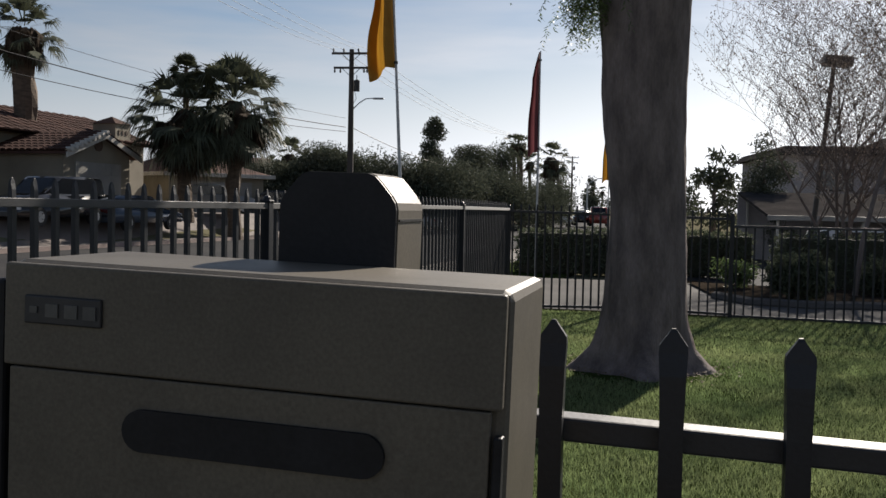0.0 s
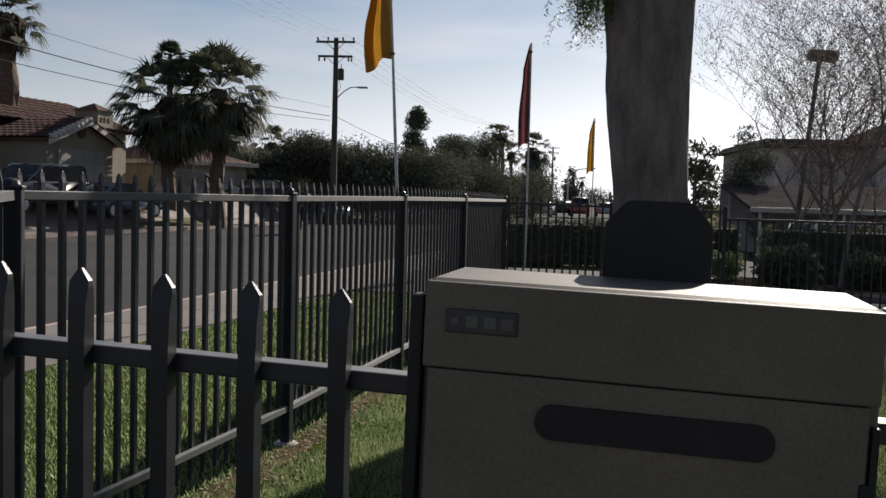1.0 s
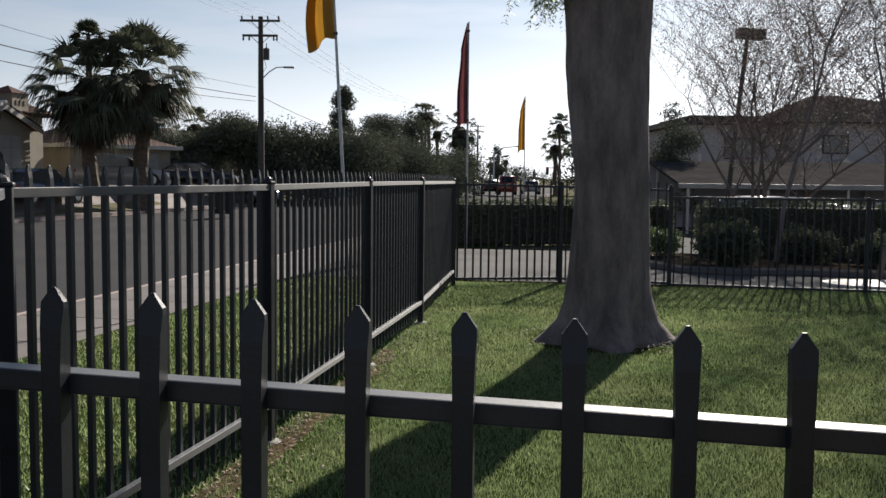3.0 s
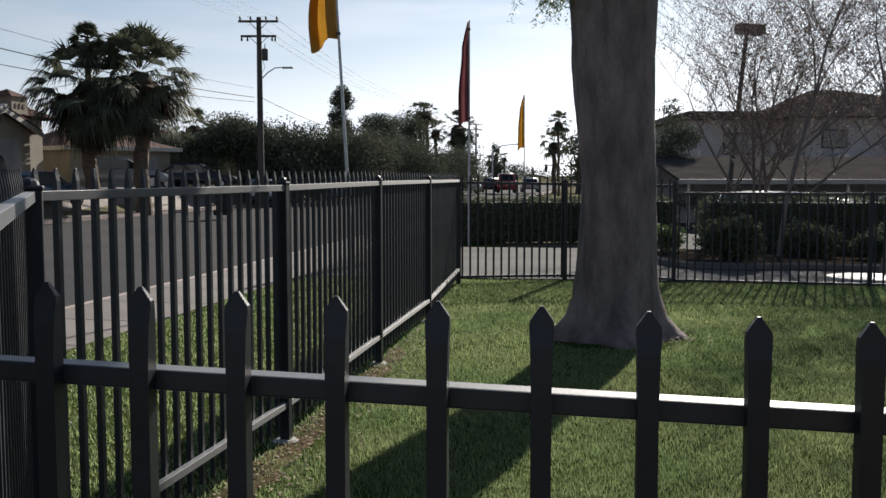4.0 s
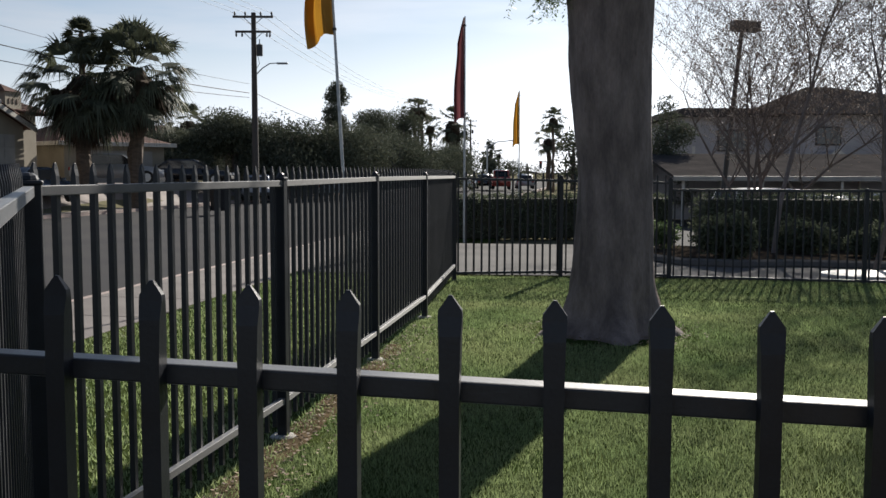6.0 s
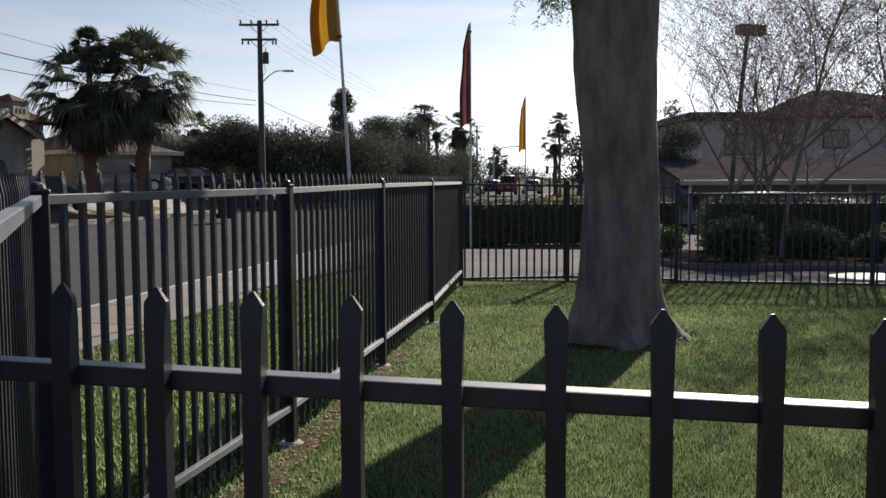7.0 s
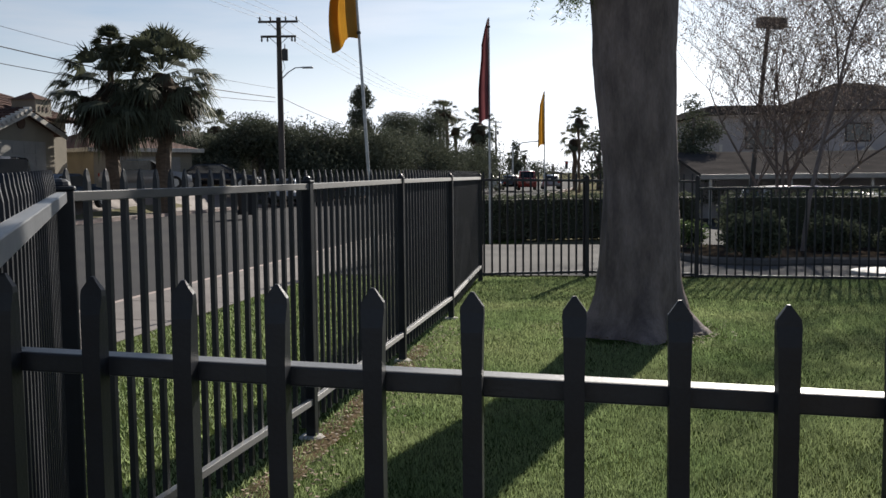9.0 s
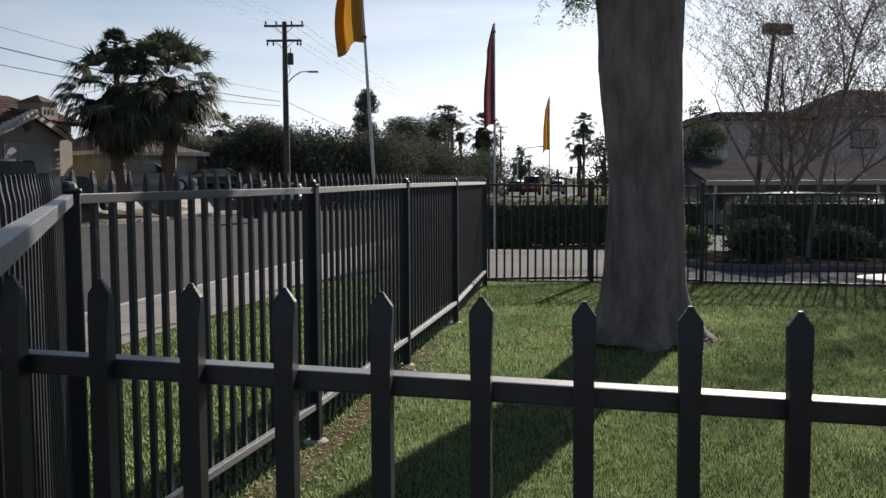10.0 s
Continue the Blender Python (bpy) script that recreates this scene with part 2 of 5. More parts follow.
def height(x, y):
    """Lie of the land: level lawn, sunk road, rising plots across the street, a lower car park."""
    u = x - 0.058 * (y - 10)
    z = 0.0
    z += 1.05 * smooth_step(FAR_U - 0.9, FAR_U - 2.7, u)
    z -= 0.55 * smooth_step(15.5, 27, y) * smooth_step(1.5, 6, x)
    if y < 2.0:
        z -= 0.2 * smooth_step(2.0, 0.3, y) * smooth_step(-2.5, -0.8, x)
    z += 0.035 * math.exp(-((x - 0.86) ** 2 + (y - 8.6) ** 2) / 1.6)
    return z


# ---- ground, road, paving ----
def sheet(name, xs, ys, material, lift=0.0, warp=None, label="", category="ground"):
    """A surface over a grid of places that follows the lie of the land."""
    verts, faces = [], []
    for y in ys:
        for x in xs:
            px, py = warp(x, y) if warp else (x, y)
            verts.append((px, py, height(px, py) + lift(px, py) if callable(lift) else height(px, py) + lift))
    n = len(xs)
    for j in range(len(ys) - 1):
        for i in range(n - 1):
            k = j * n + i
            faces.append((k, k + 1, k + n + 1, k + n))
    me = cloud_mesh(name, verts, faces, material)
    me.shade_smooth()
    return tagged(new(name, me), label, category, kind="structure")


def span(a, b, n):
    return [a + (b - a) * i / n for i in range(n + 1)]


def sink(x, y):
    u = x - 0.058 * (y - 10)
    return -0.30 if FAR_U - 0.3 < u < KERB_U + 0.3 else -0.06


gx = [-2500, -800, -250, -120, -60] + span(-40, 30, 70) + [40, 60, 100, 250, 800, 2500]
gy = [-2500, -600, -150, -60, -30] + span(-12, 60, 72) + [75, 100, 150, 250, 500, 1000, 2500]
sheet("ground", gx, gy, M_GROUND, sink, label="dry bare earth ground reaching to the horizon")
sheet("road", [FAR_U, -15, -12, -9, KERB_U], [-60, -20] + span(-10, 60, 35) + [80, 120, 200, 400, 900], M_ASPHALT, -0.13, street, "worn grey asphalt street between kerbs", "road")
lawn_x = span(-1.45, 11.0, 40)
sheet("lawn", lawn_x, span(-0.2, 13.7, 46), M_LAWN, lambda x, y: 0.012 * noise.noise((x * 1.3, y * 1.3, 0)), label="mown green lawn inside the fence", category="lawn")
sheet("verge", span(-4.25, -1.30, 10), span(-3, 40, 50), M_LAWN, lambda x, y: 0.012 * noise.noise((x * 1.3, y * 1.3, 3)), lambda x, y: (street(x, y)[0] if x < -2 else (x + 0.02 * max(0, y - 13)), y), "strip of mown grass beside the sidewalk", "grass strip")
sheet("driveway", span(-3.9, 22, 26), span(13.78, 20.3, 10), M_DRIVE, 0.02, label="pale concrete driveway beyond the fence", category="driveway")
sheet("forecourt", [FAR_U - 0.18 - 0.4 * i for i in range(20)][::-1], span(24, 54, 60), M_WALK, 0.0, street, "pale worn concrete forecourt before the houses", "driveway")
sheet("car_park", span(1.5, 45, 30), span(21.6, 44, 20), M_ASPHALT, -0.005, label="asphalt car park sloping away", category="car park")

# unseen dark asphalt, added to cut light bounced onto the call box
sheet("unseen_drive", span(-1.25, 9, 12), span(-3.3, -0.21, 6), M_ASPHALT, 0.0, label="unseen dark asphalt drive added to cut bounced light", category="driveway")

kerbs = root("kerb", Matrix(), "reddish concrete kerb along the street", "kerb", kind="structure")
for u0, w in ((KERB_U, 0.16), (FAR_U - 0.16, 0.16)):
    bm = bmesh.new()
    for i in range(60):
        y0 = -12 + i * 2.0
        x0, x1 = street(u0, y0)[0], street(u0, y0 + 1.99)[0]
        vs = [bm.verts.new(p) for p in ((x0, y0, -0.2), (x0 + w, y0, -0.2), (x0 + w, y0, 0.012), (x0, y0, 0.0), (x1, y0 + 1.99, -0.2), (x1 + w, y0 + 1.99, -0.2), (x1 + w, y0 + 1.99, 0.012), (x1, y0 + 1.99, 0.0))]
        for f in ((0, 1, 2, 3), (7, 6, 5, 4), (0, 4, 5, 1), (1, 5, 6, 2), (2, 6, 7, 3), (3, 7, 4, 0)):
            bm.faces.new([vs[k] for k in f])
    part("kerb_stone", bm, M_KERB, kerbs)

walk_near = root("pavement", Matrix(), "pinkish concrete sidewalk of square slabs", "sidewalk", kind="structure")
bm = bmesh.new()
box(bm, 0, 0, -0.05, 1.58, 1.505, 0.1, bevel=0.008)
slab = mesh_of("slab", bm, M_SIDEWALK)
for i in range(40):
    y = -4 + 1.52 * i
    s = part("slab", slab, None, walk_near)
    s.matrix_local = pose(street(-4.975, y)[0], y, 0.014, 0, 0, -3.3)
far_walk = root("far_pavement", Matrix(), "pale concrete sidewalk across the street", "sidewalk", kind="structure")
bm = bmesh.new()
box(bm, 0, 0, -0.05, 1.3, 3.0, 0.1, bevel=0.01)
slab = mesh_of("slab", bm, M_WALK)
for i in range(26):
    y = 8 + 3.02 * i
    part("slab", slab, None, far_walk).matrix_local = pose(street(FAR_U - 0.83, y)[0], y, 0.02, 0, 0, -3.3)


# ---- fences ----
def picket_mesh(length, shoulder=1.0):
    """One square steel tube, pressed flat to a spear point; its tip is at z = 0."""
    bm = bmesh.new()
    levels = ((-length, 0.0125, 0.0125), (-0.105, 0.0125, 0.0125), (-0.05, 0.0138 * shoulder, 0.0105), (-0.026, 0.0152 * shoulder, 0.006), (-0.018, 0.0146 * shoulder, 0.0052), (-0.004, 0.0048, 0.0035), (0.0, 0.0022, 0.002))
    rings = [[bm.verts.new((sx * w, sy * d, z)) for sx, sy in ((-1, -1), (1, -1), (1, 1), (-1, 1))] for z, w, d in levels]
    for a, b in zip(rings, rings[1:]):
        for k in range(4):
            bm.faces.new((a[k], a[(k + 1) % 4], b[(k + 1) % 4], b[k]))
    bm.faces.new(rings[-1])
    bm.faces.new(rings[0][::-1])
    return mesh_of("picket", bm, M_FENCE)


def post_mesh(top):
    bm = bmesh.new()
    box(bm, 0, 0, top / 2 - 0.15, 0.062, 0.062, top + 0.3, bevel=0.004)
    box(bm, 0, 0, top + 0.006, 0.07, 0.07, 0.018, bevel=0.006)
    bmesh.ops.create_uvsphere(bm, u_segments=10, v_segments=6, radius=0.026, matrix=Matrix.Translation((0, 0, top + 0.018)))
    return mesh_of("post", bm, M_FENCE)


PICKET, PICKET_SLIM, PICKET_FLUSH, POST, POST_LOW = picket_mesh(1.62), picket_mesh(1.60, 0.78), picket_mesh(1.45), post_mesh(1.61), post_mesh(1.45)


def fence(nodes, rail_top, tip, low, label, inside, first=0.07, posts=None, step=0.127, footing=False, slim=True, big=(), rail_h=0.038):
    """A run of welded fence: nodes are (x, y, base z); inside is +1 where the rails lie to the left of the run."""
    f = root("fence", pose(nodes[0][0], nodes[0][1], 0), label, "fence", "black fence runs")
    back = f.matrix_world.inverted()
    for i, (x, y, z) in enumerate(nodes):
        if posts is None or i in posts:
            ahead = Vector(nodes[min(i + 1, len(nodes) - 1)][:2]) - Vector(nodes[max(i - 1, 0)][:2])
            p = part("post", POST if rail_top > 1.5 else POST_LOW, None, f)
            p.matrix_local = back @ pose(x, y, z, 0, 0, math.degrees(math.atan2(ahead.y, ahead.x))) @ Matrix.Diagonal((1.5, 1.5, 1, 1) if i in big else (1, 1, 1, 1))
            if footing:
                bm = bmesh.new()
                tube(bm, [(0, 0, -0.05), (0, 0, 0.012), (0, 0, 0.024)], [0.085, 0.08, 0.06], 11, jitter=lambda a, k: 0.85 + 0.3 * random.random())
                part("footing", bm, M_CONCRETE, f, "rough concrete footing").matrix_local = back @ Matrix.Translation((x, y, height(x, y)))
    run = first
    for (ax, ay, az), (bx, by, bz) in zip(nodes, nodes[1:]):
        d = Vector((bx - ax, by - ay, 0))
        length, ang = d.length, math.degrees(math.atan2(d.y, d.x))
        slope = math.degrees(math.atan2(bz - az, length))
        side = Vector((-d.y, d.x, 0)).normalized() * inside
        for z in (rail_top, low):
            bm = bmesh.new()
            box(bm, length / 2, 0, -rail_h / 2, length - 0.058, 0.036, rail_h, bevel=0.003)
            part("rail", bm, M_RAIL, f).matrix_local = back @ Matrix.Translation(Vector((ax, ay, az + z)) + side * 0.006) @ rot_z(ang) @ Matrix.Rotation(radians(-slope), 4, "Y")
        s = run
        while s < length - 0.035:
            k = s / length
            if s > 0.035:
                p = part("picket", (PICKET_SLIM if slim else PICKET) if rail_top > 1.5 else PICKET_FLUSH, None, f)
                p.matrix_local = back @ Matrix.Translation(Vector((ax, ay, az + (bz - az) * k + tip)) + d * k - side * 0.0225) @ rot_z(ang)
            s += step
        run = s - length if s - length > 0.035 else 0.07
    return f


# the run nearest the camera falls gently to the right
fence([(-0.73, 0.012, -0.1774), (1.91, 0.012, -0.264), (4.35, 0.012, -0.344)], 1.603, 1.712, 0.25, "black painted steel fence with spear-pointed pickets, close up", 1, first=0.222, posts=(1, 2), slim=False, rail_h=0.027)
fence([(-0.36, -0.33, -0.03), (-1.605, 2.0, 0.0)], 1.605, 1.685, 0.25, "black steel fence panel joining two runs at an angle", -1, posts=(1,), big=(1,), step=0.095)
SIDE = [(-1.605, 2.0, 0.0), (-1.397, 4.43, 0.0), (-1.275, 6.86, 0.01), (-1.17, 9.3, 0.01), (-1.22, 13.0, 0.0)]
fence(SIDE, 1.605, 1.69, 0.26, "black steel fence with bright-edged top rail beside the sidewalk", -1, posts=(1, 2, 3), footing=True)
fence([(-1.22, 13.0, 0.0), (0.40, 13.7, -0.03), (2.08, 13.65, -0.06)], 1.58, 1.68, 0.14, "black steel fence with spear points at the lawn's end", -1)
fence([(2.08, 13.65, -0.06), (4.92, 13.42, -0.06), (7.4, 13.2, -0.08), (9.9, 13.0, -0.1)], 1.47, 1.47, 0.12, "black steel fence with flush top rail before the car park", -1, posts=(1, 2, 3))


# ---- call box on its post ----
def call_box():
    b = root("call_box", pose(0.768, -0.472, 1.5605, 0, 1.45, -1.1), "beige steel gate call box with a dark slot and hood", "call box")
    w, d, h = 0.312, 0.127, 0.42
    bm = bmesh.new()
    box(bm, 0, 0.004, -h / 2, w, d - 0.008, h, bevel=0.006)
    part("body", bm, M_BOX, b)
    bm = bmesh.new()
    box(bm, 0.0, -0.0605, -0.0325, w - 0.004, 0.007, 0.062, bevel=0.0015)
    part("upper_panel", bm, M_BOX, b)
    bm = bmesh.new()
    box(bm, -0.001, -0.0602, -0.2405, w - 0.014, 0.006, 0.352, bevel=0.001)
    part("front_door", bm, M_BOX, b, "beige hinged front door")
    bm = bmesh.new()
    n = 10
    ring = []
    for i in range(2 * n + 2):
        a = math.pi * (i if i <= n else i - 1) / n + math.pi / 2
        cx = -0.068 if i <= n else 0.068
        ring.append((cx + 0.0125 * math.cos(a), -0.1 + 0.0125 * math.sin(a)))
    prism(bm, ring, 0.004, Matrix.Translation((0.010, -0.0662, 0.005)))
    part("slot", bm, M_BOXDARK, b, "dark recessed rounded slot")
    bm = bmesh.new()
    box(bm, -0.112, -0.0652, -0.0285, 0.052, 0.003, 0.017, bevel=0.001)
    badge = part("badge", bm, M_LABEL, b, "black maker's badge")
    bm = bmesh.new()
    for i, x in enumerate((-0.019, -0.0065, 0.0065, 0.019)):
        box(bm, -0.112 + x, -0.0672, -0.0285, 0.0085 if i else 0.005, 0.001, 0.008 if i else 0.004)
    part("badge_mark", bm, M_PRINT, badge)
    bm = bmesh.new()
    box(bm, 0.1525, -0.0600, -0.245, 0.005, 0.008, 0.335, bevel=0.001)
    part("gasket", bm, M_BOXDARK, b, "black rubber gasket")
    bm = bmesh.new()
    box(bm, -0.1605, -0.0545, -0.2160, 0.0105, 0.016, 0.408, bevel=0.003)
    part("hinge", bm, M_BOXDARK, b)
    for z in (-0.13, -0.30):
        bm = bmesh.new()
        box(bm, 0.148, -0.0625, z, 0.008, 0.006, 0.03, bevel=0.002)
        part("lock_tab", bm, M_BOXDARK, b)
    bm = bmesh.new()
    box(bm, 0, 0.0, -1.02, 0.1, 0.1, 1.2, bevel=0.006)
    box(bm, 0, 0.0, -1.66, 0.26, 0.26, 0.16, bevel=0.004)
    part("pedestal", bm, M_BOXDARK, b, "dark square steel pedestal")
    return b


call_box()


def hood():
    """A small housing with a rounded back on top of the call box, dark-faced."""
    hd = root("lamp_housing", pose(0.776, -0.397, 1.5580, 0, 1.45, -1.1), "small dark-faced beige lamp housing with rounded top", "lamp housing")
    out = [(0.044, -0.006), (0.044, 0.041), (0.0428, 0.0462), (0.0395, 0.0512), (0.0320, 0.0600), (0.0275, 0.0645), (0.0225, 0.0662)]
    out = [(-x, z) for x, z in out] + out[::-1]
    bm = bmesh.new()
    prism(bm, out, 0.062)
    part("shell", bm, M_BOX, hd)
    bm = bmesh.new()
    prism(bm, [(x * 0.985, 0.0005 + z * 0.985) for x, z in out], 0.004, Matrix.Translation((0, -0.0035, 0)))
    part("front", bm, M_BOXDARK, hd, "dark flat front plate")
    for s in (-1, 1):
        bm = bmesh.new()
        box(bm, s * 0.0438, 0.031, 0.034, 0.002, 0.06, 0.0018)
        part("seam", bm, M_BOXDARK, hd)
    return hd


hood()


# ---- the big lawn tree ----
def lawn_tree():
    t = root("tree", pose(0.815, 8.5, 0), "large tree with a thick grey-brown trunk in the lawn", "tree")
    prof = [(-0.15, 0.74, 0.02), (0.0, 0.66, 0.02), (0.10, 0.565, 0.02), (0.25, 0.47, 0.03), (0.42, 0.435, 0.045), (0.62, 0.415, 0.06), (0.9, 0.397, 0.068), (1.2, 0.383, 0.074), (1.6, 0.37, 0.078), (2.0, 0.384, 0.05), (2.4, 0.398, 0.02), (2.85, 0.408, 0.0), (3.3, 0.425, 0.0), (3.8, 0.46, -0.02), (4.2, 0.5, -0.03)]
    bm = bmesh.new()
    seg, fine = 96, []
    for (z0, r0, c0), (z1, r1, c1) in zip(prof, prof[1:]):
        for k in range(4):
            f = k / 4
            fine.append((z0 + (z1 - z0) * f, r0 + (r1 - r0) * f, c0 + (c1 - c0) * f))
    fine.append(prof[-1])
    rings = []
    for z, r, c in fine:
        ring = []
        for k in range(seg):
            a = 2 * math.pi * k / seg
            flare = max(0.0, 1 - max(z, 0) / 0.55)
            root_wave = 1 + 0.17 * flare * math.cos(5 * a + 0.7) + 0.08 * flare * math.cos(9 * a)
            p = Vector((math.cos(a) * 2.2, math.sin(a) * 2.2, z * 0.9))
            lump = 1 + 0.035 * noise.noise(p) + 0.025 * noise.noise(Vector((math.cos(a) * 9, math.sin(a) * 9, z * 2.2))) + 0.03 * noise.noise(Vector((math.cos(a) * 15, math.sin(a) * 15, z * 1.3))) + 0.016 * noise.noise(Vector((math.cos(a) * 24, math.sin(a) * 24, z * 7)))
            ring.append(bm.verts.new((c + r * root_wave * lump * math.cos(a), r * root_wave * lump * math.sin(a), z)))
        rings.append(ring)
    for a, b in zip(rings, rings[1:]):
        for k in range(seg):
            bm.faces.new((a[k], a[(k + 1) % seg], b[(k + 1) % seg], b[k]))
    bm.faces.new(rings[-1])
    part("trunk", bm, M_BARK, t, smooth=True)
    limbs, tips = [], []
    rnd = random.Random(5)
    for ang, lean in ((20, 0.5), (110, 0.55), (165, 0.75), (250, 0.5), (320, 0.65)):
        bm = bmesh.new()
        p = Vector((-0.03, 0, 3.95))
        d = Vector((math.cos(radians(ang)) * lean, math.sin(radians(ang)) * lean, 1)).normalized()
        pts, rad, r = [p.copy()], [0.27], 0.27
        for i in range(7):
            p = p + d * 0.75
            d = (d + Vector((rnd.uniform(-.25, .25), rnd.uniform(-.25, .25), rnd.uniform(-.1, .1)))).normalized()
            r *= 0.78
            pts.append(p.copy())
            rad.append(r)
            if i > 1:
                tips.append(p.copy())
        tube(bm, pts, rad, 10)
        part("limb", bm, M_BARK, t, smooth=True)
    # hanging feathery sprays
    verts, faces = [], []

    def spray(p, length, n):
        d = Vector((rnd.uniform(-.5, .5), rnd.uniform(-.5, .5), -1)).normalized()
        for i in range(n):
            q = p + d * length * i / n + Vector((rnd.uniform(-.02, .02), rnd.uniform(-.02, .02), 0))
            for sgn in (-1, 1):
                a = rnd.uniform(0, 6.28)
                o = Vector((math.cos(a), math.sin(a), -0.55)) * rnd.uniform(0.035, 0.075)
                w = o.cross(Vector((rnd.uniform(-1, 1), rnd.uniform(-1, 1), 1))).normalized() * 0.006
                k = len(verts)
                verts.extend([tuple(q), tuple(q + o * 0.5 + w), tuple(q + o), tuple(q + o * 0.5 - w)])
                faces.append((k, k + 1, k + 2, k + 3))
    for i in range(260):
        spray(Vector((rnd.gauss(-0.54, 0.16), rnd.gauss(-0.1, 0.2), rnd.uniform(3.55, 4.5))), rnd.uniform(0.25, 0.5), 16)
    for q in tips:
        for i in range(34):
            spray(q + Vector((rnd.gauss(0, 0.7), rnd.gauss(0, 0.7), rnd.gauss(0.3, 0.6))), rnd.uniform(0.4, 1.0), 9)
    part("crown", cloud_mesh("crown", verts, faces, M_LEAF), None, t, "feathery drooping green leaves")
    return t


lawn_tree()


# ---- grass ----
def grass(name, spots, material, label, low=0.022, high=0.05, wide=0.0035):
    """Short upright blades, each one leaning triangle, at the given (x, y, width factor)."""
    rng = np.random.default_rng(3)
    n = len(spots)
    base = np.array([(x, y, height(x, y)) for x, y, _ in spots])
    fat = np.array([w for _, _, w in spots])
    a = rng.uniform(0, 2 * np.pi, n)
    lean = rng.uniform(0, 0.9, n)
    h = rng.uniform(low, high, n)
    la = rng.uniform(0, 2 * np.pi, n)
    side = np.stack([np.cos(a), np.sin(a), np.zeros(n)], 1) * (wide * fat)[:, None]
    tip = base + np.stack([np.cos(la) * lean * h, np.sin(la) * lean * h, h], 1)
    verts = np.stack([base - side, base + side, tip], 1).reshape(-1, 3)
    me = bpy.data.meshes.new(name)
    me.vertices.add(3 * n)
    me.vertices.foreach_set("co", verts.ravel())
    me.loops.add(3 * n)
    me.loops.foreach_set("vertex_index", np.arange(3 * n, dtype=np.int32))
    me.polygons.add(n)
    me.polygons.foreach_set("loop_start", np.arange(0, 3 * n, 3, dtype=np.int32))
    me.update(calc_edges=True)
    me.materials.append(material)
    return tagged(new(name, me), label, "grass", kind="stuff")


def bare(x, y):
    """Where the lawn is worn to soil: along the side fence and round the trunk."""
    fx = -1.40 + 0.05 * (y - 4.4) + 0.10 * noise.noise((0, y * 1.7, 5))
    near_fence = smooth_step(fx + 0.36, fx + 0.10, x) * (0.42 + 0.75 * noise.noise((x * 3, y * 2, 1)) + 0.15)
    r = math.hypot(x - 0.86, y - 8.45)
    return max(near_fence * smooth_step(9.0, 6.0, y), smooth_step(0.95, 0.6, r + 0.15 * noise.noise((x * 3, y * 3, 8))))


rnd = random.Random(11)
spots = []
for x0, x1, y0, y1, per, w in ((-1.4, 3.2, 2.6, 5.2, 9000, 0.8), (-1.35, 4.2, 5.2, 7.5, 7000, 0.95), (-1.3, 5.2, 7.5, 10.0, 5000, 1.15), (-1.25, 6.4, 10.0, 13.6, 3200, 1.4)):
    for i in range(int((x1 - x0) * (y1 - y0) * per)):
        x, y = rnd.uniform(x0, x1), rnd.uniform(y0, y1)
        thick = 0.82 + 0.5 * noise.noise((x * 2.1, y * 2.1, 0)) + 0.35 * noise.noise((x * 7, y * 7, 2))
        if rnd.random() < thick and rnd.random() > 1.25 * bare(x, y):
            spots.append((x, y, w * rnd.uniform(0.7, 1.3)))
grass("lawn_grass", spots, M_GRASS, "short sunlit green lawn grass blades", 0.014, 0.048)
spots = []
for i in range(42000):
    y = 3.0 + 10.7 * rnd.random() ** 1.4
    x = rnd.uniform(-4.13 + 0.058 * (y - 10), -1.2)
    if x < -1.3 or y > 13:
        spots.append((x, y, 1.7))
grass("verge_grass", spots, M_GRASS, "short green grass of the street verge", 0.02, 0.05)

# worn soil along the fence, with dry litter
verts, faces = [], []
for i in range(61):
    y = 2.0 + 5.6 * i / 60
    fx = -1.46 + 0.05 * (y - 4.4)
    w = (0.30 - 0.02 * (y - 2)) + 0.12 * noise.noise((y * 1.9, 3, 0)) + 0.08 * noise.noise((y * 5, 1, 0))
    for k in range(7):
        x = fx + w * k / 6
        verts.append((x, y, height(x, y) + 0.014 + 0.012 * noise.noise((x * 9, y * 9, 0)) - (0.03 if k in (0, 6) else 0)))
for i in range(60):
    for k in range(6):
        q = i * 7 + k
        faces.append((q, q + 1, q + 8, q + 7))
tagged(new("bare_soil", cloud_mesh("bare_soil", verts, faces, M_SOIL)), "strip of dry brown soil along the fence foot", "soil", kind="structure")


def litter(name, n, place, label):
    verts, faces = [], []
    for i in range(n):
        x, y = place()
        z = height(x, y) + rnd.uniform(0.018, 0.035)
        a, s = rnd.uniform(0, 6.28), rnd.uniform(0.008, 0.02)
        c, d = math.cos(a) * s, math.sin(a) * s
        k = len(verts)
        verts.extend([(x - c, y - d, z), (x + d * 0.5, y - c * 0.5, z + rnd.uniform(0, 0.008)), (x + c, y + d, z + rnd.uniform(0, 0.01)), (x - d * 0.5, y + c * 0.5, z)])
        faces.append((k, k + 1, k + 2, k + 3))
    tagged(new(name, cloud_mesh(name, verts, faces, M_LITTER)), label, "leaf litter", kind="stuff")


def by_fence():
    y = 2.2 + 6.5 * rnd.random() ** 1.4
    return -1.42 + 0.05 * (y - 4.4) + abs(rnd.gauss(0, 0.24)), y


def by_trunk():
    a, r = rnd.uniform(0, 6.28), 0.45 + abs(rnd.gauss(0, 0.28))
    return 0.86 + r * math.cos(a), 8.45 + r * math.sin(a)


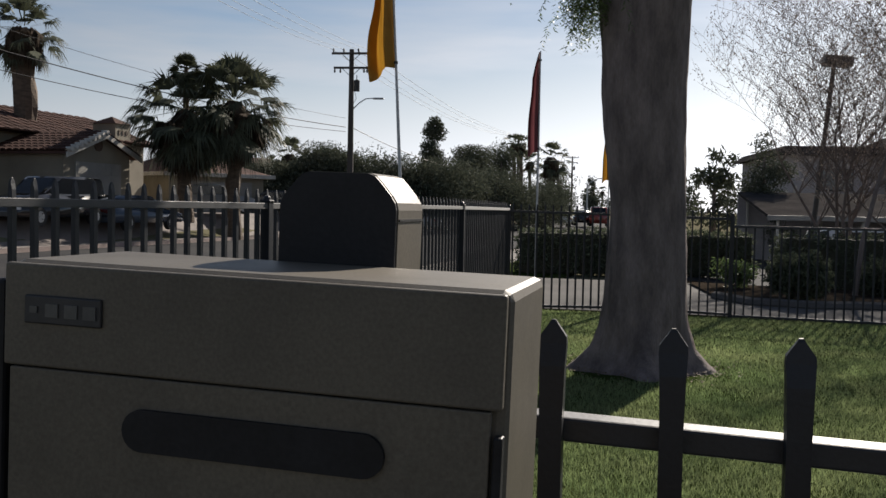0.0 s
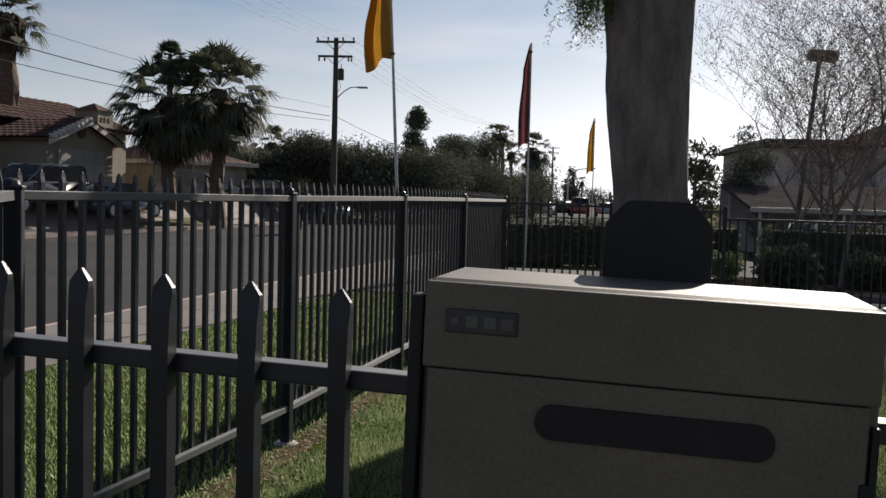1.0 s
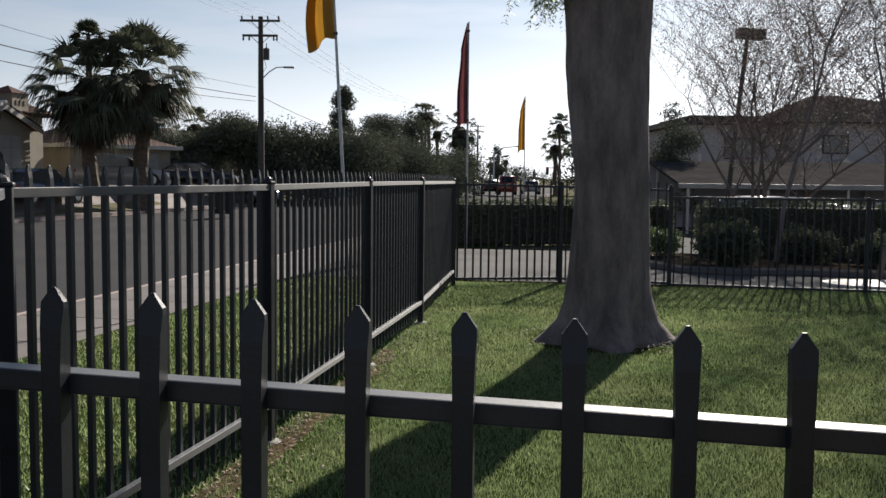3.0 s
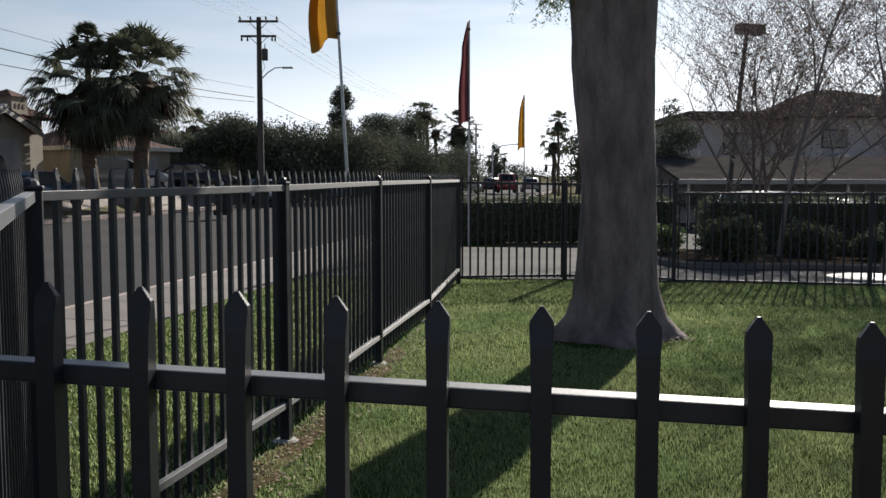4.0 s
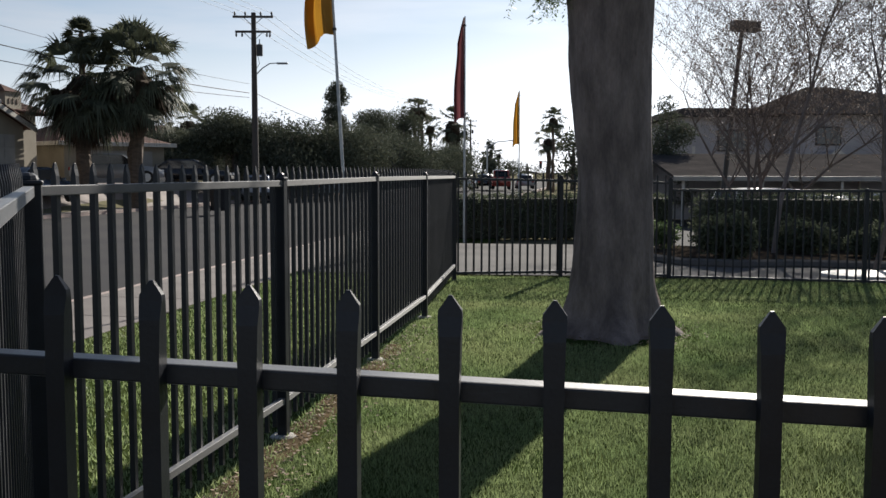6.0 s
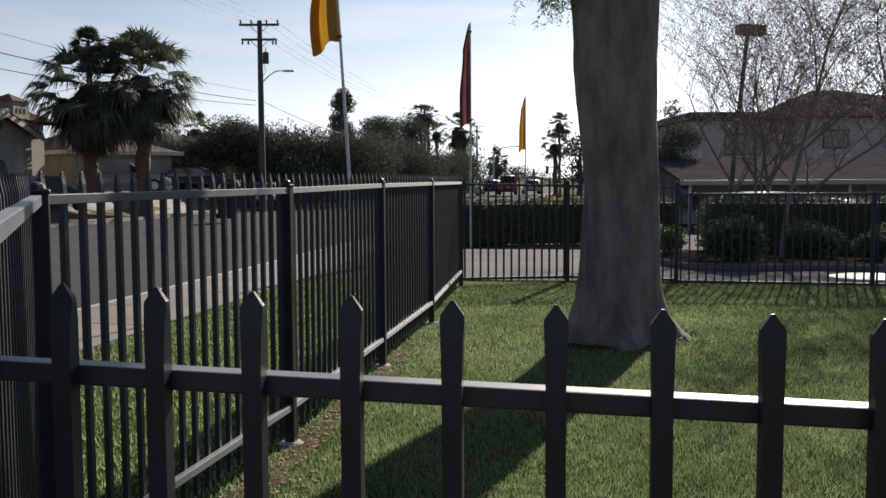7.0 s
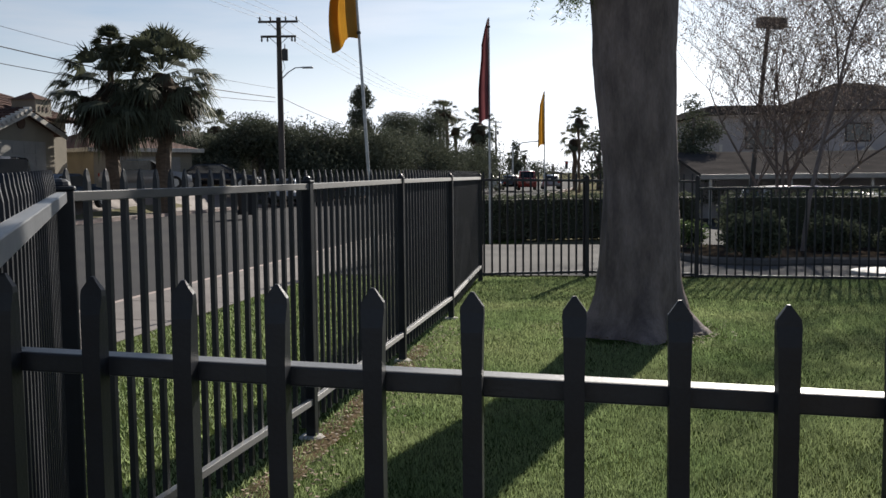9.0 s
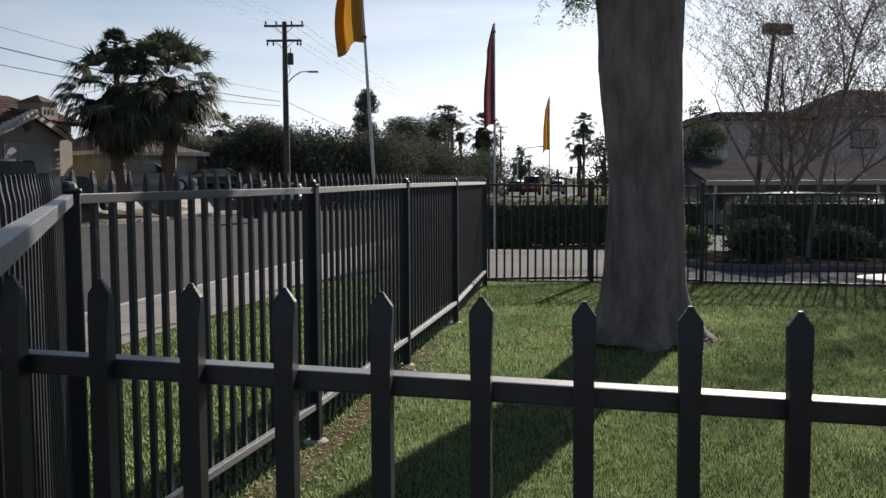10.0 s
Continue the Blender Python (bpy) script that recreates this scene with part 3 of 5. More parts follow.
litter("leaf_litter", 1400, by_fence, "dry brown leaf litter on the soil")
litter("leaf_litter", 900, by_trunk, "dry brown leaf litter round the trunk")


# ---- foliage ----
def leaf_cloud(name, blobs, n, size, material, seed, shell=0.55, narrow=0.6):
    """Loose leaves over ellipsoids (x, y, z, rx, ry, rz), denser towards their uneven skin."""
    rng = np.random.default_rng(seed)
    blobs = np.array(blobs, float)
    vol = (blobs[:, 3] * blobs[:, 4] * blobs[:, 5]) ** 0.67
    pick = rng.choice(len(blobs), n, p=vol / vol.sum())
    d = rng.normal(size=(n, 3))
    d /= np.linalg.norm(d, axis=1)[:, None]
    lump = 1 + 0.16 * np.sin(d[:, 0] * 7 + pick) * np.sin(d[:, 1] * 6 + 2 * pick) + 0.12 * np.sin(d[:, 2] * 9 + pick)
    r = (shell + (1 - shell) * rng.random(n) ** 0.6) * lump + 0.10 * rng.normal(size=n) * (rng.random(n) < 0.25)
    c = blobs[pick, :3] + d * r[:, None] * blobs[pick, 3:]
    a = rng.normal(size=(n, 3))
    a /= np.linalg.norm(a, axis=1)[:, None]
    b = np.cross(a, rng.normal(size=(n, 3)))
    b /= np.linalg.norm(b, axis=1)[:, None]
    s = size * rng.uniform(0.6, 1.4, n)[:, None]
    verts = np.stack([c - a * s, c - b * s * narrow * 0.5, c + a * s, c + b * s * narrow * 0.5], 1).reshape(-1, 3)
    me = bpy.data.meshes.new(name)
    me.vertices.add(4 * n)
    me.vertices.foreach_set("co", verts.ravel())
    me.loops.add(4 * n)
    me.loops.foreach_set("vertex_index", np.arange(4 * n, dtype=np.int32))
    me.polygons.add(n)
    me.polygons.foreach_set("loop_start", np.arange(0, 4 * n, 4, dtype=np.int32))
    me.update(calc_edges=True)
    me.materials.append(material)
    return me


def far_tree(a, d, top, wide, seed, label, low=0.8, n=2600, leaf=0.22, tall=False, material=None):
    """A leafy street tree: tapered trunk, a few limbs, a crown of leaf clumps with gaps."""
    x, y = plan(a, d)
    g = height(x, y)
    r = random.Random(seed)
    t = root("tree", pose(x, y, g), label, "tree", "trees along the street")
    h = top - g
    bm = bmesh.new()
    tr = max(0.09, wide * 0.045)
    tube(bm, [(0, 0, -0.1), (0.05, 0, h * 0.25), (0.0, 0.05, h * 0.55), (0.05, 0, h * 0.8)], [tr * 1.3, tr, tr * 0.7, tr * 0.3], 7)
    part("trunk", bm, M_BARK, t)
    blobs = []
    for i in range(14 if not tall else 7):
        ang = r.uniform(0, 6.28)
        k = r.uniform(0, 1)
        rr = wide * (0.36 if not tall else 0.2) * (1.15 - 0.5 * k) * r.uniform(0.4, 1.2)
        z = h * (0.16 + 0.72 * k)
        s = wide * r.uniform(0.2, 0.32)
        blobs.append((math.cos(ang) * rr, math.sin(ang) * rr, min(z, h - s * 0.75), s, s, s * r.uniform(0.65, 0.95) * (1.3 if tall else 1)))
    blobs.append((0, 0, h - wide * 0.2, wide * 0.2, wide * 0.2, wide * 0.2))
    bm = bmesh.new()
    for b in blobs[:4]:
        tube(bm, [(0, 0, h * 0.35), (b[0] * 0.5, b[1] * 0.5, (h * 0.35 + b[2]) / 2), (b[0], b[1], b[2])], [tr * 0.6, tr * 0.4, tr * 0.15], 5)
    part("limbs", bm, M_BARK, t)
    part("crown", leaf_cloud("crown", blobs, n, leaf, material or M_DARKLEAF, seed, 0.25), None, t)
    return t


def palm(x, y, top, reach, seed, label, skirt=0.5, trunk_r=0.32, fronds=44, knob=False, full=False):
    """A fan palm: ringed trunk, skirt of dead fronds, crown of fan leaves on stalks."""
    g = height(x, y)
    r = random.Random(seed)
    t = root("palm_tree", pose(x, y, g), label, "palm tree", "fan palms")
    hub = top - g - reach * (0.75 if not knob else 1.05)
    bm = bmesh.new()
    pts = [(0.06 * math.sin(i * 1.1), 0.05 * math.cos(i), -0.2 + (hub + 0.2) * i / 12) for i in range(13)]
    tube(bm, pts, [trunk_r * (1.35 if i == 0 else 1.05 + 0.1 * math.sin(i * 2.7)) for i in range(13)], 10, jitter=lambda i, k: 0.92 + 0.16 * r.random())
    part("trunk", bm, M_PALMBARK, t)

    def fans(count, lo, hi, stalk, blade, width, droop):
        verts, faces = [], []
        for i in range(count):
            az = i * 2.399 + r.uniform(-.2, .2)
            el = radians(lo + (hi - lo) * ((i + 0.5) / count) + r.uniform(-8, 8))
            out = Vector((math.cos(az) * math.cos(el), math.sin(az) * math.cos(el), math.sin(el)))
            side = Vector((-math.sin(az), math.cos(az), 0))
            up = side.cross(out) * -1
            tilt = r.uniform(-0.5, 0.5)
            side, up = side * math.cos(tilt) + up * math.sin(tilt), up * math.cos(tilt) - side * math.sin(tilt)
            st = stalk * r.uniform(0.75, 1.15)
            p0 = Vector((0, 0, hub)) + out * trunk_r * 0.8
            p1 = p0 + out * st - Vector((0, 0, droop * st * 0.3))
            k = len(verts)
            verts.extend([tuple(p0 - side * 0.03), tuple(p0 + side * 0.03), tuple(p1 + side * 0.02), tuple(p1 - side * 0.02)])
            faces.append((k, k + 1, k + 2, k + 3))
            m = 26
            for j in range(m):
                f = -1.15 + 2.3 * j / (m - 1)
                dirn = (out * math.cos(f) + side * math.sin(f)).normalized()
                ln = blade * (1 - 0.18 * abs(f)) * r.uniform(0.85, 1.1)
                mid = p1 + dirn * ln * 0.6 - Vector((0, 0, droop * ln * 0.12)) + up * 0.04
                tip = p1 + dirn * ln - Vector((0, 0, droop * ln * r.uniform(0.2, 1.0)))
                w = (side * math.cos(f) - out * math.sin(f)) * width * ln
                k = len(verts)
                verts.extend([tuple(p1), tuple(mid + w), tuple(tip), tuple(mid - w)])
                faces.append((k, k + 1, k + 2, k + 3))
        return verts, faces

    v, f = fans(fronds, -58, 48 if knob else 84, reach * r.uniform(0.56, 0.64), reach * 0.62, 0.031, 0.75)
    if knob or full:
        v2, f2 = fans(84, -88, -18, reach * 0.4, reach * 0.46, 0.04, 1.0)
        part("hanging_fronds", cloud_mesh("hanging_fronds", v2, f2, M_SKIRT), None, t, "drooping half-dry fronds")
    if knob:
        hub += reach * 0.78
        v2, f2 = fans(46, -75, 88, reach * 0.05, reach * 0.25, 0.06, 0.15)
        hub -= reach * 0.78
        n0 = len(v)
        v, f = v + v2, f + [tuple(i + n0 for i in q) for q in f2]
    part("crown", cloud_mesh("crown", v, f, M_PALM), None, t)
    if knob:
        bm = bmesh.new()
        tube(bm, [(0, 0, hub - 0.3), (0, 0, hub + reach * 0.85)], [trunk_r * 0.5, trunk_r * 0.3], 8)
        part("spear", bm, M_PALMBARK, t)
    if skirt:
        verts, faces = [], []
        for i in range(int(150 * skirt) + 40):
            az, z0 = r.uniform(0, 6.28), hub - r.uniform(-0.1, skirt * reach * 0.8)
            o = Vector((math.cos(az), math.sin(az), 0))
            s = Vector((-math.sin(az), math.cos(az), 0))
            rad = trunk_r * 1.1 + r.uniform(0.05, 0.4) * reach * 0.55
            ln = r.uniform(0.4, 0.8) * reach
            for j in range(5):
                ss = s * (j - 2) * 0.06 * reach
                p0 = Vector((0, 0, z0)) + o * trunk_r
                p1 = p0 + o * (rad - trunk_r) - Vector((0, 0, ln * 0.4)) + ss
                p2 = p0 + o * (rad - trunk_r) * r.uniform(0.6, 1.1) - Vector((0, 0, ln)) + ss * 1.6
                w = s * 0.03 * reach
                k = len(verts)
                verts.extend([tuple(p0), tuple(p1 - w), tuple(p2), tuple(p1 + w)])
                faces.append((k, k + 1, k + 2, k + 3))
        part("skirt", cloud_mesh("skirt", verts, faces, M_SKIRT), None, t, "hanging dry brown fronds")
    return t


# the pair of shaggy palms across the street
palm(*plan(-15.95, 42), 8.3, 2.35, 1, "shaggy fan palm with a tufted top across the street", 0.8, 0.31, 50, knob=True)
palm(*plan(-13.8, 42.5), 8.0, 2.25, 2, "full green shaggy fan palm across the street", 0.8, 0.31, 66, full=True)
palm(-28.0, 37.2, 10.6, 1.5, 3, "tall thick-trunked fan palm behind the house", 0.9, 0.5, 40)
palm(*plan(-17.7, 66), 6.3, 1.5, 4, "low fan palm behind the rooftops", 0.3, 0.25, 30)
palm(*plan(-33, 60), 6.5, 1.0, 40, "low fan palm behind the rooftops", 0.3, 0.25, 30)
palm(*plan(-3.1, 112), 10.4, 1.5, 5, "slim far fan palm beside a power pole", 0.3, 0.22, 26)
palm(*plan(-2.3, 113), 10.3, 1.4, 6, "slim far fan palm beside a power pole", 0.3, 0.22, 26)
palm(*plan(-1.3, 118), 8.6, 1.5, 7, "slim far fan palm", 0.2, 0.2, 24)
palm(*plan(1.15, 92), 7.9, 1.7, 8, "far fan palm with a heavy brown skirt", 1.1, 0.35, 30)
palm(*plan(9.6, 80), 7.1, 1.1, 9, "fan palm with a slim bare trunk", 0.25, 0.11, 28)
palm(*plan(10.6, 92), 6.0, 1.4, 10, "far fan palm among trees", 0.4, 0.22, 26)
for i, (a, d, top) in enumerate(((11.9, 260, 7.3), (13.6, 258, 7.5), (16.3, 262, 8.0))):
    palm(*plan(a, d), top, 1.6, 20 + i, "very distant slim fan palm", 0.2, 0.25, 20)

# trees across the street and down it: across, ahead, top, width
ROW = [(-14.6, 64, 6.1, 3.4, 1), (-13.2, 60, 5.3, 3.6, 0), (-11.4, 62, 5.05, 4.4, 0), (-9.6, 60, 5.05, 4.6, 0), (-7.6, 62, 4.9, 5.0, 0), (-5.4, 66, 4.8, 4.6, 0), (-17.0, 60, 4.6, 4.0, 0),
       (-8.4, 76, 8.95, 3.3, 2), (-7.0, 84, 7.2, 3.6, 0), (-5.3, 86, 7.4, 4.0, 0), (-3.6, 90, 7.8, 4.0, 0), (-3.2, 74, 4.9, 5.0, 0), (-1.2, 78, 4.4, 5.0, 0), (0.4, 86, 4.2, 4.4, 0), (-20.5, 62, 4.6, 4.5, 0), (-24, 66, 5.2, 5.0, 0)]
for i, (a, d, top, wide, sort) in enumerate(ROW):
    far_tree(a, d, top, wide * (1.0 if sort else 1.45), 50 + i, ("dense dark broadleaf street tree", "loose half-bare street tree against the sky", "tall narrow dark eucalyptus")[sort], n=17000 if sort != 1 else 2600, leaf=0.11 if sort != 1 else 0.09, tall=sort == 2, low=0.4)
for i, (a, d, top, wide) in enumerate(((3.2, 170, 9.0, 7), (8.0, 150, 7.0, 4), (14.0, 76, 6.8, 4.2), (13.6, 96, 6.0, 6), (19.5, 72, 6.6, 5.0), (23, 74, 5.6, 6), (17.5, 240, 5.0, 9), (24, 260, 5.2, 14))):
    far_tree(a, d, top, wide, 80 + i, "hazy far tree at the end of the street", n=1500, leaf=0.28, low=0.4, tall=i in (1,))

far_tree(10.8, 45, 5.4, 3.0, 97, "dense dark round tree beside the apartments", n=9000, leaf=0.09, low=0.4)


# ---- hedges and shrubs ----
def hedge(name, a0, d0, a1, d1, tall, thick, n, seed, label):
    (x0, y0), (x1, y1) = plan(a0, d0), plan(a1, d1)
    length, ang = math.hypot(x1 - x0, y1 - y0), math.degrees(math.atan2(y1 - y0, x1 - x0))
    g = height((x0 + x1) / 2, (y0 + y1) / 2)
    h = root(name, pose(x0, y0, g, 0, 0, ang), label, "hedge")
    rng = np.random.default_rng(seed)
    # solid dark block: the shade inside the hedge is put into its colour
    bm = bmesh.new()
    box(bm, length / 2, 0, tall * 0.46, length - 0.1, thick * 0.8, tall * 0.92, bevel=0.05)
    part("shaded_core", bm, M_CORE, h)
    k = max(3, int(length / 0.5))
    blobs = [(length * (i + 0.5) / k + rng.uniform(-.1, .1), rng.uniform(-.05, .05), z * tall, 0.42, thick * 0.56, tall * 0.27 * rng.uniform(0.9, 1.1)) for i in range(k) for z in (0.2, 0.5, 0.77)]
    part("leaves", leaf_cloud("leaves", blobs, n, 0.055, M_HEDGE, seed, 0.7), None, h)
    return h


hedge("hedge", 0.1, 23.5, 5.9, 24.2, 1.09, 0.8, 26000, 1, "clipped dark green hedge beyond the driveway")
hedge("hedge", 6.0, 21.6, 14.5, 21.0, 1.45, 1.0, 28000, 2, "rough dark hedge before the car park")
hedge("hedge", 15.0, 21.0, 22.0, 20.5, 1.1, 1.0, 12000, 3, "rough dark hedge before the car park")


def shrub(a, d, r, tall, seed, label, n=5000, mat_leaf=None):
    x, y = plan(a, d)
    s = root("shrub", pose(x, y, height(x, y)), label, "shrub", "shrubs beyond the fence")
    q = random.Random(seed)
    bm = bmesh.new()
    for i in range(7):
        an = i * 0.9
        tube(bm, [(0, 0, -0.05), (math.cos(an) * r * 0.3, math.sin(an) * r * 0.3, tall * 0.4), (math.cos(an) * r * 0.6, math.sin(an) * r * 0.6, tall * 0.8)], [0.02, 0.014, 0.005], 5)
    part("stem_clump", bm, M_TWIG, s)
    blobs = [(q.uniform(-.4, .4) * r, q.uniform(-.4, .4) * r, tall * q.uniform(0.3, 0.72), r * 0.6, r * 0.6, tall * 0.3) for i in range(6)]
    part("leaves", leaf_cloud("leaves", blobs, n, 0.05, mat_leaf or M_HEDGE, seed, 0.3), None, s)


shrub(5.25, 17.0, 0.62, 0.95, 1, "round dark shrub on the driveway's edge", 9000)
shrub(4.6, 19.6, 0.5, 0.75, 2, "sunlit yellow-green shrub beyond the fence", 1800, M_LEAF)
shrub(7.5, 19.0, 0.7, 0.9, 3, "low dark shrub beyond the fence", 5000)
shrub(8.6, 18.6, 0.6, 0.8, 4, "low dark shrub beyond the fence", 5000)


# ---- thin bare trees ----
def bare_tree(a, d, top, wide, seed, stems, label, leaves=2500):
    x, y = plan(a, d)
    g = height(x, y)
    t = root("bare_tree", pose(x, y, g), label, "tree", "bare trees by the car park")
    r = random.Random(seed)
    h = top - g
    twig_ends = []
    twigs = bmesh.new()

    def grow(bm, p, dirn, length, rad, level):
        pts, rads = [p.copy()], [rad]
        n = 5 if level < 2 else 3
        for i in range(n):
            dirn = (dirn + Vector((r.uniform(-.26, .26), r.uniform(-.26, .26), r.uniform(-0.08, 0.12)))).normalized()
            p = p + dirn * length / n
            pts.append(p.copy())
            rads.append(max(0.0035, rad * (1 - 0.75 * (i + 1) / n)))
        tube(bm, pts, rads, 6 if level < 2 else 3, cap=False)
        if level >= 3:
            twig_ends.extend(pts[1:])
            return
        for i in range(1, n + 1):
            if level == 0 and i < 2:
                continue
            for k in range((2, 2, 2)[level] if i < n else 2):
                an = r.uniform(0, 6.28)
                o = Vector((math.cos(an), math.sin(an), r.uniform(0.1, 0.7))).normalized()
                nd = (dirn * 0.62 + o * 0.78).normalized()
                grow(twigs if level >= 1 else bm, pts[i].copy(), nd, length * r.uniform(0.42, 0.66), rads[i] * 0.62, level + 1)

    for i in range(stems):
        bm = bmesh.new()
        an = 6.28 * i / stems + 0.4
        lean = wide / h * r.uniform(0.12, 0.42)
        grow(bm, Vector((math.cos(an) * 0.08, math.sin(an) * 0.08, -0.05)), Vector((math.cos(an) * lean, math.sin(an) * lean, 1)).normalized(), h * r.uniform(0.6, 0.72), 0.055, 0)
        part("stem", bm, M_TWIG, t)
    part("twig_spray", twigs, M_TWIG, t, "fine bare twigs")
    verts, faces = [], []
    for i in range(leaves):
        p = r.choice(twig_ends) + Vector((r.gauss(0, 0.06), r.gauss(0, 0.06), r.gauss(0, 0.06)))
        a1 = Vector((r.gauss(0, 1), r.gauss(0, 1), r.gauss(0, 1))).normalized() * r.uniform(0.018, 0.042)
        b1 = a1.cross(Vector((r.gauss(0, 1), r.gauss(0, 1), 1))).normalized() * 0.015
        k = len(verts)
        verts.extend([tuple(p - a1), tuple(p - b1), tuple(p + a1), tuple(p + b1)])
        faces.append((k, k + 1, k + 2, k + 3))
    part("leaves", cloud_mesh("leaves", verts, faces, M_DRYLEAF), None, t, "sparse dry brown leaves")
    return t


bare_tree(8.2, 24.5, 7.4, 11.0, 3, 6, "nearly bare multi-stemmed tree with a few dry leaves", 20000)
bare_tree(7.25, 15.6, 7.2, 1.0, 15, 1, "slim bare tree just beyond the fence", 4000)
bare_tree(6.7, 18.9, 8.4, 1.0, 21, 1, "tall slender nearly bare tree in the planting bed", 9000)
bare_tree(13.5, 26, 6.4, 5.5, 12, 4, "nearly bare multi-stemmed tree with a few dry leaves", 9000)


# ---- flags ----
def flag(x, y, pole_top, cloth_low, wide, material, label, seed, lean=0.0):
    """A feather banner: slim pole, tall cloth hanging in folds from it."""
    g = height(x, y)
    f = root("banner_flag", pose(x, y, g, 0, lean, 0), label, "flag", "banner flags along the street")
    h = pole_top - g
    bm = bmesh.new()
    tube(bm, [(0, 0, -0.2), (0, 0, h * 0.5), (0, 0, h)], [0.03, 0.026, 0.014], 10)
    part("pole", bm, M_STEEL, f)
    r = random.Random(seed)
    lowest = cloth_low - g
    verts, faces = [], []
    nz, nx = 46, 18
    for j in range(nz + 1):
        k = j / nz
        z = h - 0.03 - (h - lowest) * k
        w = wide * (0.05 + 0.75 * min(1, k / 0.26) + 0.2 * k) * (1 + 0.07 * math.sin(k * 9 + seed))
        for i in range(nx + 1):
            s = i / nx
            fold = 0.30 * wide * math.sin(s * 8 + k * 1.6 + seed) + 0.05 * wide * math.sin(s * 21 + k * 5)
            drop = -0.5 * wide * max(0.0, k - 0.7) / 0.3 * smooth_step(0.5, 0.95, s)
            verts.append((-0.02 - w * s * (1 - 0.12 * math.sin(k * 5) * s), fold + 0.5 * w * s * s * 0.4, z + drop))
    for j in range(nz):
        for i in range(nx):
            q = j * (nx + 1) + i
            faces.append((q, q + 1, q + nx + 2, q + nx + 1))
    me = cloud_mesh("cloth", verts, faces, material)
    me.shade_smooth()
    part("cloth", me, None, f)
    for nm, i0, i1 in (("pole_sleeve", 0, 6), ("turned_hem", 14, nx)):
        # doubled cloth along the pole and along the free edge, both sides of the sheet
        dv, df = [], []
        for side in (0.012, -0.012):
            k0, m = len(dv), i1 - i0 + 1
            for j in range(nz + 1):
                for i in range(i0, i1 + 1):
                    vx, vy, vz = verts[j * (nx + 1) + i]
                    dv.append((vx, vy + side, vz))
            for j in range(nz):
                for i in range(m - 1):
                    q = k0 + j * m + i
                    df.append((q, q + 1, q + m + 1, q + m))
        layer = cloud_mesh(nm, dv, df, material)
        layer.shade_smooth()
        part(nm, layer, None, f)
    for z in (h * 0.96, lowest + 0.05):
        bm = bmesh.new()
        tube(bm, [(0, 0, z - 0.02), (0, 0, z + 0.02)], [0.034, 0.034], 8)
        part("ring", bm, M_DARKSTEEL, f)
    return f


flag(-2.945, 13.4, 5.75, 3.84, 0.40, M_GOLD, "gold cloth banner flag on a slim steel pole", 1, -3.1)
flag(*plan(0.55, 22.0), 5.27, 2.95, 0.22, M_RED, "burgundy cloth banner flag hanging limp on its pole", 2)
flag(*plan(3.51, 42.0), 5.30, 2.95, 0.27, M_GOLD, "gold cloth banner flag hanging limp, farther off", 3)


# ---- poles and wires ----
def power_pole(a, d, top, label, lamp=True, turn=0.0):
    x, y = plan(a, d)
    g = height(x, y)
    h = top - g
    p = root("power_pole", pose(x, y, g, 0, 0, 6.8 + turn), label, "power pole", "power poles along the street")
    bm = bmesh.new()
    tube(bm, [(0, 0, -0.3), (0.0, 0, h * 0.5), (0, 0, h)], [0.19, 0.165, 0.13], 10)
    part("pole", bm, M_WOOD, p)
    for z, w, pins in ((h - 0.25, 2.2, (-1.0, -0.42, 0.42, 1.02)), (h - 1.05, 1.95, (-0.92, -0.6, 0.75, 0.92))):
        bm = bmesh.new()
        box(bm, 0.0, -0.17, z, w, 0.1, 0.12, bevel=0.01)
        arm = part("crossarm", bm, M_WOOD, p)
        for px in pins:
            bm = bmesh.new()
            s = 1 if z > h - 0.5 else -1
            tube(bm, [(px, -0.17, z), (px, -0.17, z + s * 0.12), (px, -0.17, z + s * 0.2), (px, -0.17, z + s * 0.28)], [0.025, 0.045, 0.06, 0.03], 7)
            part("insulator", bm, M_DARKSTEEL, arm)
        for sx in (-1, 1):
            bm = bmesh.new()
            tube(bm, [(sx * 0.55, -0.14, z), (0, -0.14, z - 0.5)], [0.018, 0.018], 5)
            part("brace", bm, M_DARKSTEEL, p)
    bm = bmesh.new()
    tube(bm, [(0.33, -0.1, h - 2.35), (0.33, -0.1, h - 1.75), (0.33, -0.1, h - 1.7)], [0.17, 0.17, 0.08], 12)
    tube(bm, [(0.33, -0.1, h - 1.7), (0.33, -0.1, h - 1.45)], [0.03, 0.025], 6)
    part("transformer", bm, M_DARKSTEEL, p, "grey cylindrical transformer")
    if lamp:
        bm = bmesh.new()
        pts = [(0.1, 0, h - 3.35), (0.45, 0, h - 3.0), (0.85, 0, h - 2.75), (1.3, 0, h - 2.72)]
        tube(bm, pts, [0.035, 0.032, 0.03, 0.028], 7)
        part("lamp_arm", bm, M_STEEL, p)
        bm = bmesh.new()
        box(bm, 1.55, 0, h - 2.74, 0.62, 0.22, 0.1, bevel=0.04)
        part("lamp_head", bm, M_STEEL, p, "grey street lamp head")
        bm = bmesh.new()
        tube(bm, [(0.2, -0.1, h - 2.3), (0.32, -0.1, h - 2.75), (0.12, -0.12, h - 3.1)], [0.015] * 3, 5)
        part("lead", bm, M_WIRE, p)
    return Vector((x, y, g)), h


